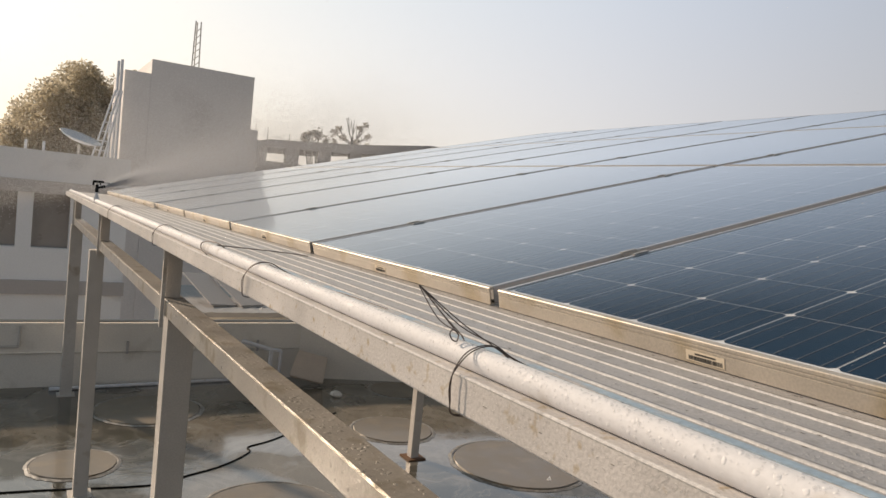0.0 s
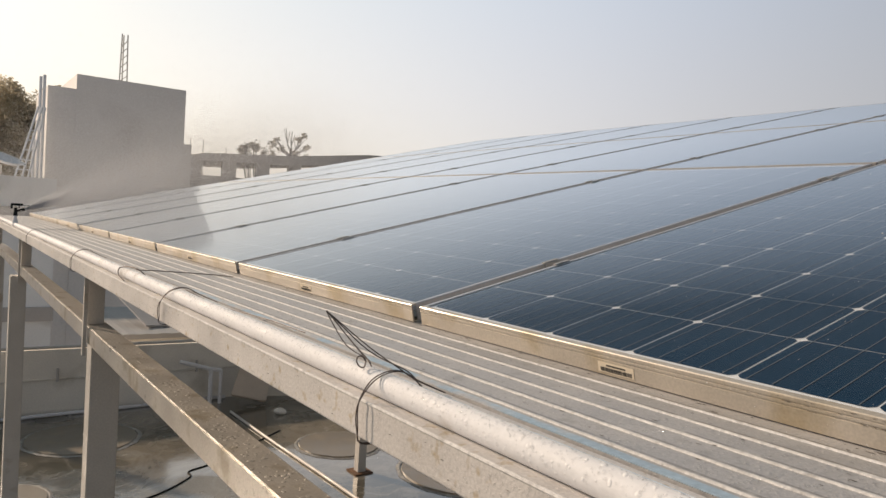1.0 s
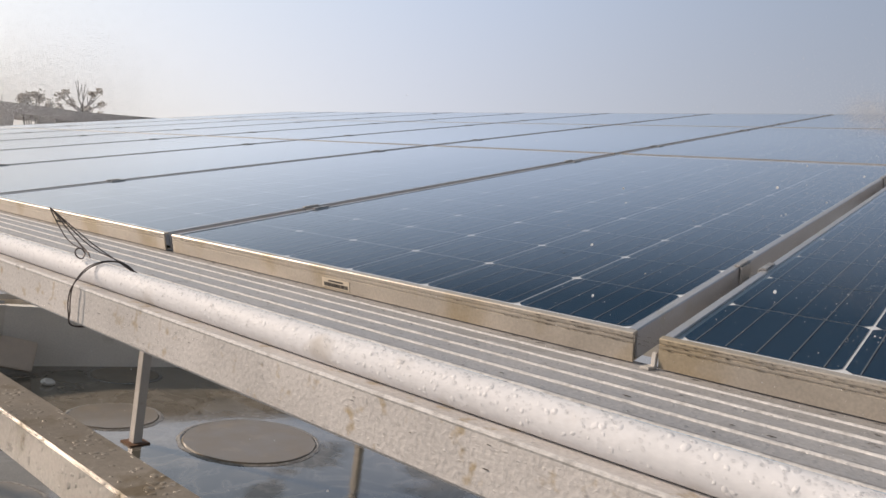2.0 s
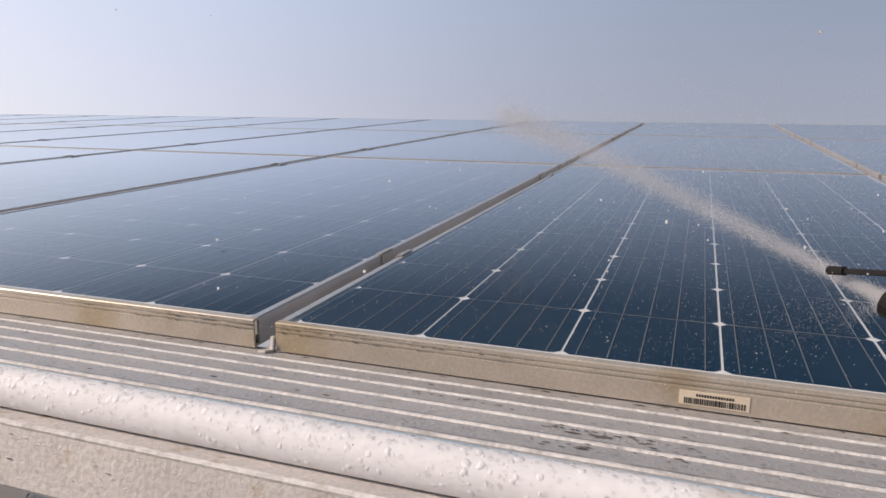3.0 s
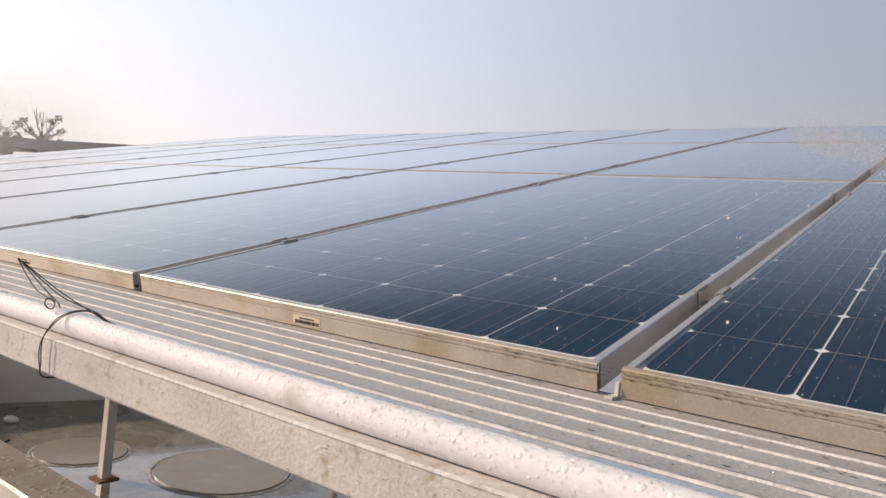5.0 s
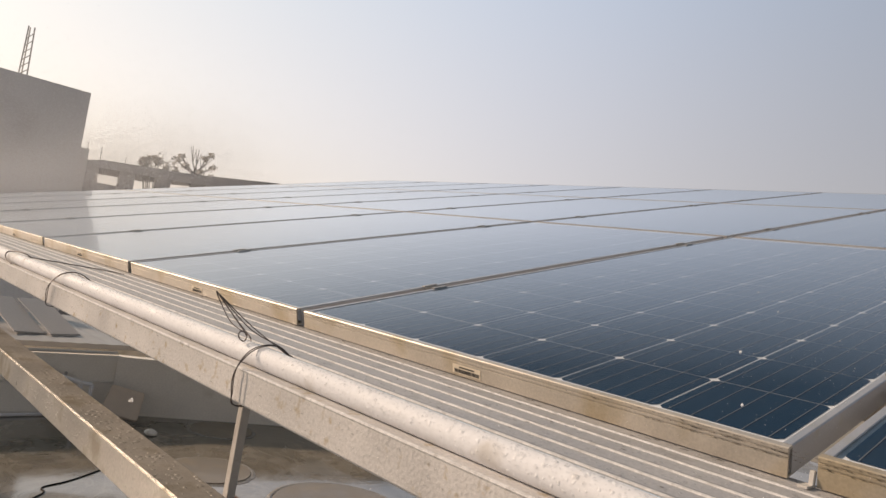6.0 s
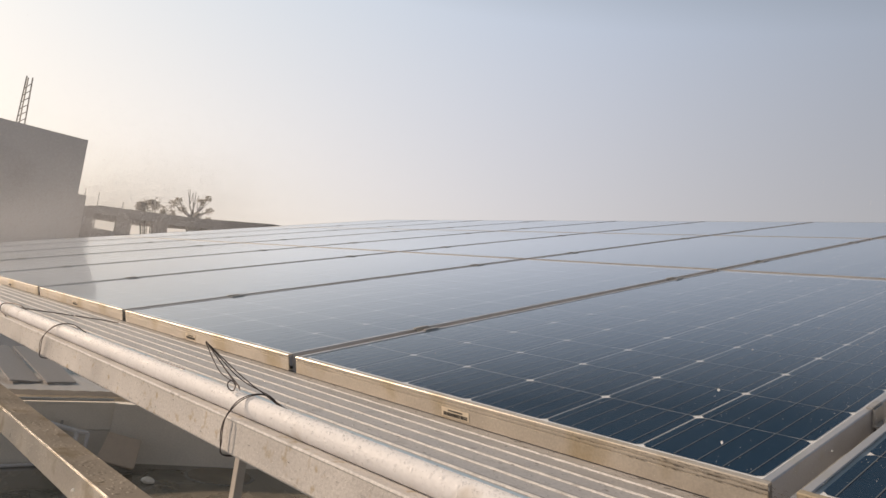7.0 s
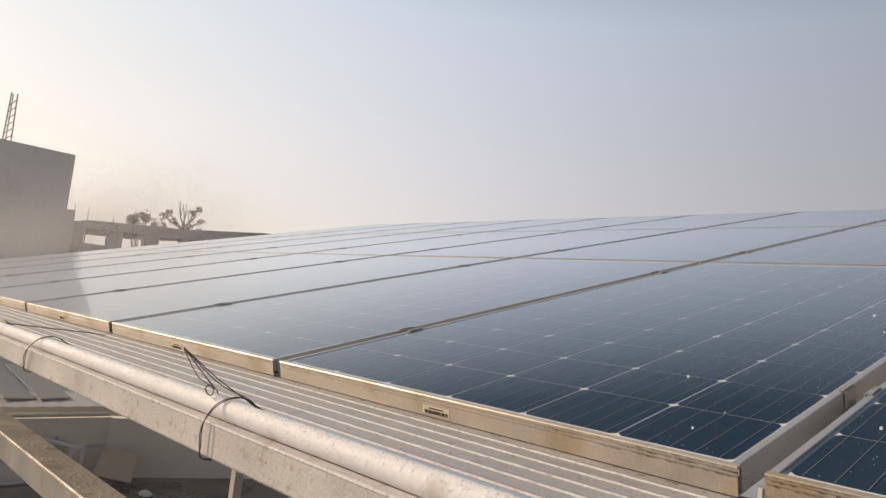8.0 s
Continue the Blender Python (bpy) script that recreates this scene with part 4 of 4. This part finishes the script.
rnd = random.Random(11)
cl = []
while len(cl) < 300:
    a, b = rnd.uniform(-1, 1), rnd.uniform(-0.55, 1)
    if a * a + b * b < 1:
        cl.append((a * 3.7, rnd.uniform(-1.8, 1.8), 9.4 + b * 3.5, rnd.uniform(0.35, 0.7)))
tree((2.45, 27, -9), 9.5, cl, 650, 0.065, 5, "broad tree behind the houses, leaves paled for haze", 0.25)
rnd = random.Random(12)
cl = [(rnd.uniform(-1.5, 1.5), rnd.uniform(-0.5, 0.5), 14.5 + rnd.uniform(-0.6, 0.9) * (1 - abs(k - 9) / 14), rnd.uniform(0.25, 0.5)) for k in range(18)]
tree((22.3, 61, -9), 13.5, cl, 40, 0.16, 6, "far tree above a dark roof, leaves paled for haze", 0.2, M_HAZYLEAF)
bare = thing("tree", "far bare-limbed tree with tufts of leaves", "tree", (25.4, 61, -9))
part("trunk", rodded((0, 0, 0), (0, 0, 15.0), 0.2, 0.12, seg=8), M_BARK, bare)
tips = ((-0.55, 16.8), (0.05, 16.6), (0.75, 15.9), (1.15, 16.2), (-1.3, 15.6), (-1.7, 15.2), (1.5, 15.3), (-0.9, 14.9), (0.6, 14.6), (1.4, 14.3))
for x, z in tips:
    kx, kz = x * 0.62, 14.2 + 0.42 * (z - 14.2) + 0.1 * abs(x)
    bm = rodded((0, 0, 13.9 + 0.3 * (z - 14)), (kx, 0, kz), 0.075, 0.055, seg=6)
    rod(bm, (kx, 0, kz), (x, 0, z), 0.055, 0.025, seg=6)
    rod(bm, (kx, 0, kz), (x * 0.8 - 0.25, 0.1, z - 0.1), 0.045, 0.02, seg=5)
    rod(bm, (kx, 0, kz), (x * 0.9 + 0.25, -0.1, z - 0.25), 0.04, 0.02, seg=5)
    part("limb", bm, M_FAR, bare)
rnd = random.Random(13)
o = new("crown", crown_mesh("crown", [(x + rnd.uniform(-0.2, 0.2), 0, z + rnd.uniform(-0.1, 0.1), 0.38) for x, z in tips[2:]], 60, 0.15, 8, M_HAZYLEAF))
o.parent = bare
for x, z in ((16.3, 5.9), (17.35, 5.8)):
    q = thing("spire", "thin dark pointed finial far off", "spire", (x, 60.5, -9), "far spires")
    part("shaft", rodded((0, 0, 0), (0, 0, z + 9), 0.22, 0.02, seg=8), M_FAR, q)
q = thing("aerial", "thin far aerial pole", "pole", (19.3, 60.5, -9))
part("shaft", rodded((0, 0, 0), (0, 0, 14.4), 0.05, 0.03, seg=6), M_FAR, q)
far = thing("far_building", "long dark far building with a sloping roof, paled for haze", "house")
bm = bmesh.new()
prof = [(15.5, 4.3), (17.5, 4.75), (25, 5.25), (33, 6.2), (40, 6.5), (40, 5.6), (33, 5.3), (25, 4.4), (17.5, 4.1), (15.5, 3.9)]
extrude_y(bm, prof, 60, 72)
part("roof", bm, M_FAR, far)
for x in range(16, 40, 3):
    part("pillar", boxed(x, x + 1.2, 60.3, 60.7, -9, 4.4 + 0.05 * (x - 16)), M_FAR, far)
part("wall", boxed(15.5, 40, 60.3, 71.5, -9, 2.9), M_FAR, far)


# ---- specks of dirt on the plank, the beam and the panel frames ----
def specks(name, places, label):
    verts, faces = [], []
    rnd = random.Random(len(places))
    for x, y, z, r in places:
        i = len(verts)
        a, b, c = rnd.uniform(0.6, 1.2), rnd.uniform(1.2, 4.5), rnd.uniform(0.25, 0.5)
        verts += [(x + r * a * p, y + r * b * q, z + r * c * w) for p, q, w in ((1, 0, 0), (-1, 0, 0), (0, 1, 0), (0, -1, 0), (0, 0, 1), (0, 0, -1), (0.6, 0.6, 0.4), (-0.6, 0.6, 0.4), (-0.6, -0.6, 0.4), (0.6, -0.6, 0.4))]
        faces += [(i + p, i + q, i + w) for p, q, w in ((4, 6, 7), (4, 7, 8), (4, 8, 9), (4, 9, 6), (0, 2, 6), (2, 1, 7), (1, 3, 8), (3, 0, 9), (6, 2, 7), (7, 1, 8), (8, 3, 9), (9, 0, 6))]
    me = bpy.data.meshes.new(name)
    me.from_pydata(verts, [], faces)
    me.materials.append(M_DIRT)
    return tagged(new(name, me), label, "dirt", kind="stuff")


M_DIRT = material("dark_wet_dirt", (0.10, 0.085, 0.07), 0.6, 0, 0.3, 60, 0.0)
rnd = random.Random(21)
pl = [(rnd.uniform(-0.25, -0.01), rnd.uniform(-1.5, 3.0), PLANK_Z + 0.0004, rnd.uniform(0.0005, 0.0014)) for k in range(260)]
for cx, cy, n in ((-0.155, -0.43, 40), (-0.185, -0.46, 26), (-0.10, -0.28, 14), (-0.205, -0.40, 16)):
    pl += [(cx + rnd.gauss(0, 0.006), cy + rnd.gauss(0, 0.03), PLANK_Z + 0.0006, rnd.uniform(0.0005, 0.0014)) for k in range(n)]
pl += [(0.004 + rnd.uniform(-0.012, 0.0), rnd.uniform(-1.2, 2.5), PLANK_Z + 0.0005, rnd.uniform(0.0006, 0.0018)) for k in range(110)]
specks("plank_dirt", pl, "dark specks of dirt along the ribbed plank")
specks("beam_dirt", [(-0.3732, rnd.uniform(-1.5, 2.5), rnd.uniform(-0.079, -0.042), rnd.uniform(0.0004, 0.0012)) for k in range(120)], "dark specks on the wet beam face")
th = radians(TILT)
specks("frame_dirt", [(-w * math.sin(th) - 0.0003, y, w * math.cos(th), r) for w, y, r in [(rnd.choice((-0.0025, -0.0068, -0.0118)) + rnd.uniform(-0.0008, 0.0008), rnd.choice((-1.0, -0.02, 0.99, -0.02, 0.02)) + rnd.gauss(0, 0.14), rnd.uniform(0.0003, 0.0010)) for k in range(620)]], "dark grime specks along the panel frame's edge")

spots = [SLOPE @ Vector((rnd.uniform(0.1, 3.6), rnd.uniform(-0.6, 3.4), -0.0009)) for k in range(46)]
specks("glass_dirt", [(*q, rnd.uniform(0.0005, 0.0015)) for q in spots], "dark specks and droppings dried on the panel glass")
foot = thing("bracket", "small pale metal bracket standing in the panel joint", "bracket", (0, COL0 - GAP, 0))
part("upright", boxed(0.004, 0.010, 0.002, 0.0075, -0.0355, -0.017, bevel=0.0008), M_STEEL, foot)
part("toe", boxed(-0.012, 0.012, 0.0022, 0.013, -0.0356, -0.0325, bevel=0.0008), M_STEEL, foot)

# ---- standing drops of water on the plank, the beam and the pipe ----
M_DROP = bpy.data.materials.new("water_drop")
M_DROP.use_nodes = True
dn, dl = M_DROP.node_tree.nodes, M_DROP.node_tree.links
dn.remove(dn["Principled BSDF"])
d_clear, d_gloss, d_edge, d_mix = dn.new("ShaderNodeBsdfTransparent"), dn.new("ShaderNodeBsdfGlossy"), dn.new("ShaderNodeLayerWeight"), dn.new("ShaderNodeMixShader")
d_clear.inputs[0].default_value = (0.95, 0.95, 0.95, 1)
d_gloss.inputs["Roughness"].default_value = 0.06
d_edge.inputs[0].default_value = 0.2
d_part = dn.new("ShaderNodeMath")
d_part.operation = "MULTIPLY_ADD"
d_part.inputs[1].default_value, d_part.inputs[2].default_value = 0.22, 0.03
dl.new(d_edge.outputs["Facing"], d_part.inputs[0])
dl.new(d_part.outputs[0], d_mix.inputs[0])
dl.new(d_clear.outputs[0], d_mix.inputs[1])
dl.new(d_gloss.outputs[0], d_mix.inputs[2])
dl.new(d_mix.outputs[0], dn["Material Output"].inputs[0])


def water_drops(places, label):
    """Flattened beads of water; each place is a point, its normal and a radius."""
    verts, faces = [], []
    rnd = random.Random(8)
    for q, nor, r in places:
        nor = Vector(nor).normalized()
        e1 = nor.orthogonal().normalized()
        e2 = nor.cross(e1)
        i = len(verts)
        long = rnd.uniform(1.0, 1.5)
        turn = rnd.uniform(0, math.tau)
        for rr, hh in ((1.0, -0.05), (0.86, 0.34), (0.5, 0.56)):
            for k in range(8):
                a = k * math.tau / 8 + turn
                verts.append(Vector(q) + e1 * (r * rr * math.cos(a) * long) + e2 * (r * rr * math.sin(a)) + nor * (hh * r))
        verts.append(Vector(q) + nor * (0.64 * r))
        for h in (0, 8):
            for k in range(8):
                faces.append((i + h + k, i + h + (k + 1) % 8, i + h + 8 + (k + 1) % 8, i + h + 8 + k))
        for k in range(8):
            faces.append((i + 16 + k, i + 16 + (k + 1) % 8, i + 24))
    me = bpy.data.meshes.new("water_drops")
    me.from_pydata(verts, [], faces)
    me.materials.append(M_DROP)
    for f in me.polygons:
        f.use_smooth = True
    return tagged(new("water_drops", me), label, "water drops", kind="stuff")


rnd = random.Random(21)


def along():
    return -1.2 + 4.2 * rnd.random() ** 1.5


def bead(big):
    return big * (0.35 + 0.65 * rnd.random() ** 2.5)


water_drops([((rnd.uniform(PL0 + 0.004, -0.004), along(), PLANK_Z + 0.0001), (0, 0, 1), bead(0.0024)) for k in range(3800)], "clear water drops standing on the ribbed plank")
water_drops([((-0.3731, along(), rnd.uniform(-0.080, -0.041)), (-1, 0, 0), bead(0.0018)) for k in range(2200)], "clear water drops clinging to the beam")
drops = []
for k in range(5200):
    a, y = radians(rnd.gauss(115, 38)), along()
    drops.append(((PX + PR * math.cos(a), y, PZ + PR * math.sin(a)), (math.cos(a), 0, math.sin(a)), bead(0.0018)))
water_drops(drops, "clear water drops beading on the white pipe")
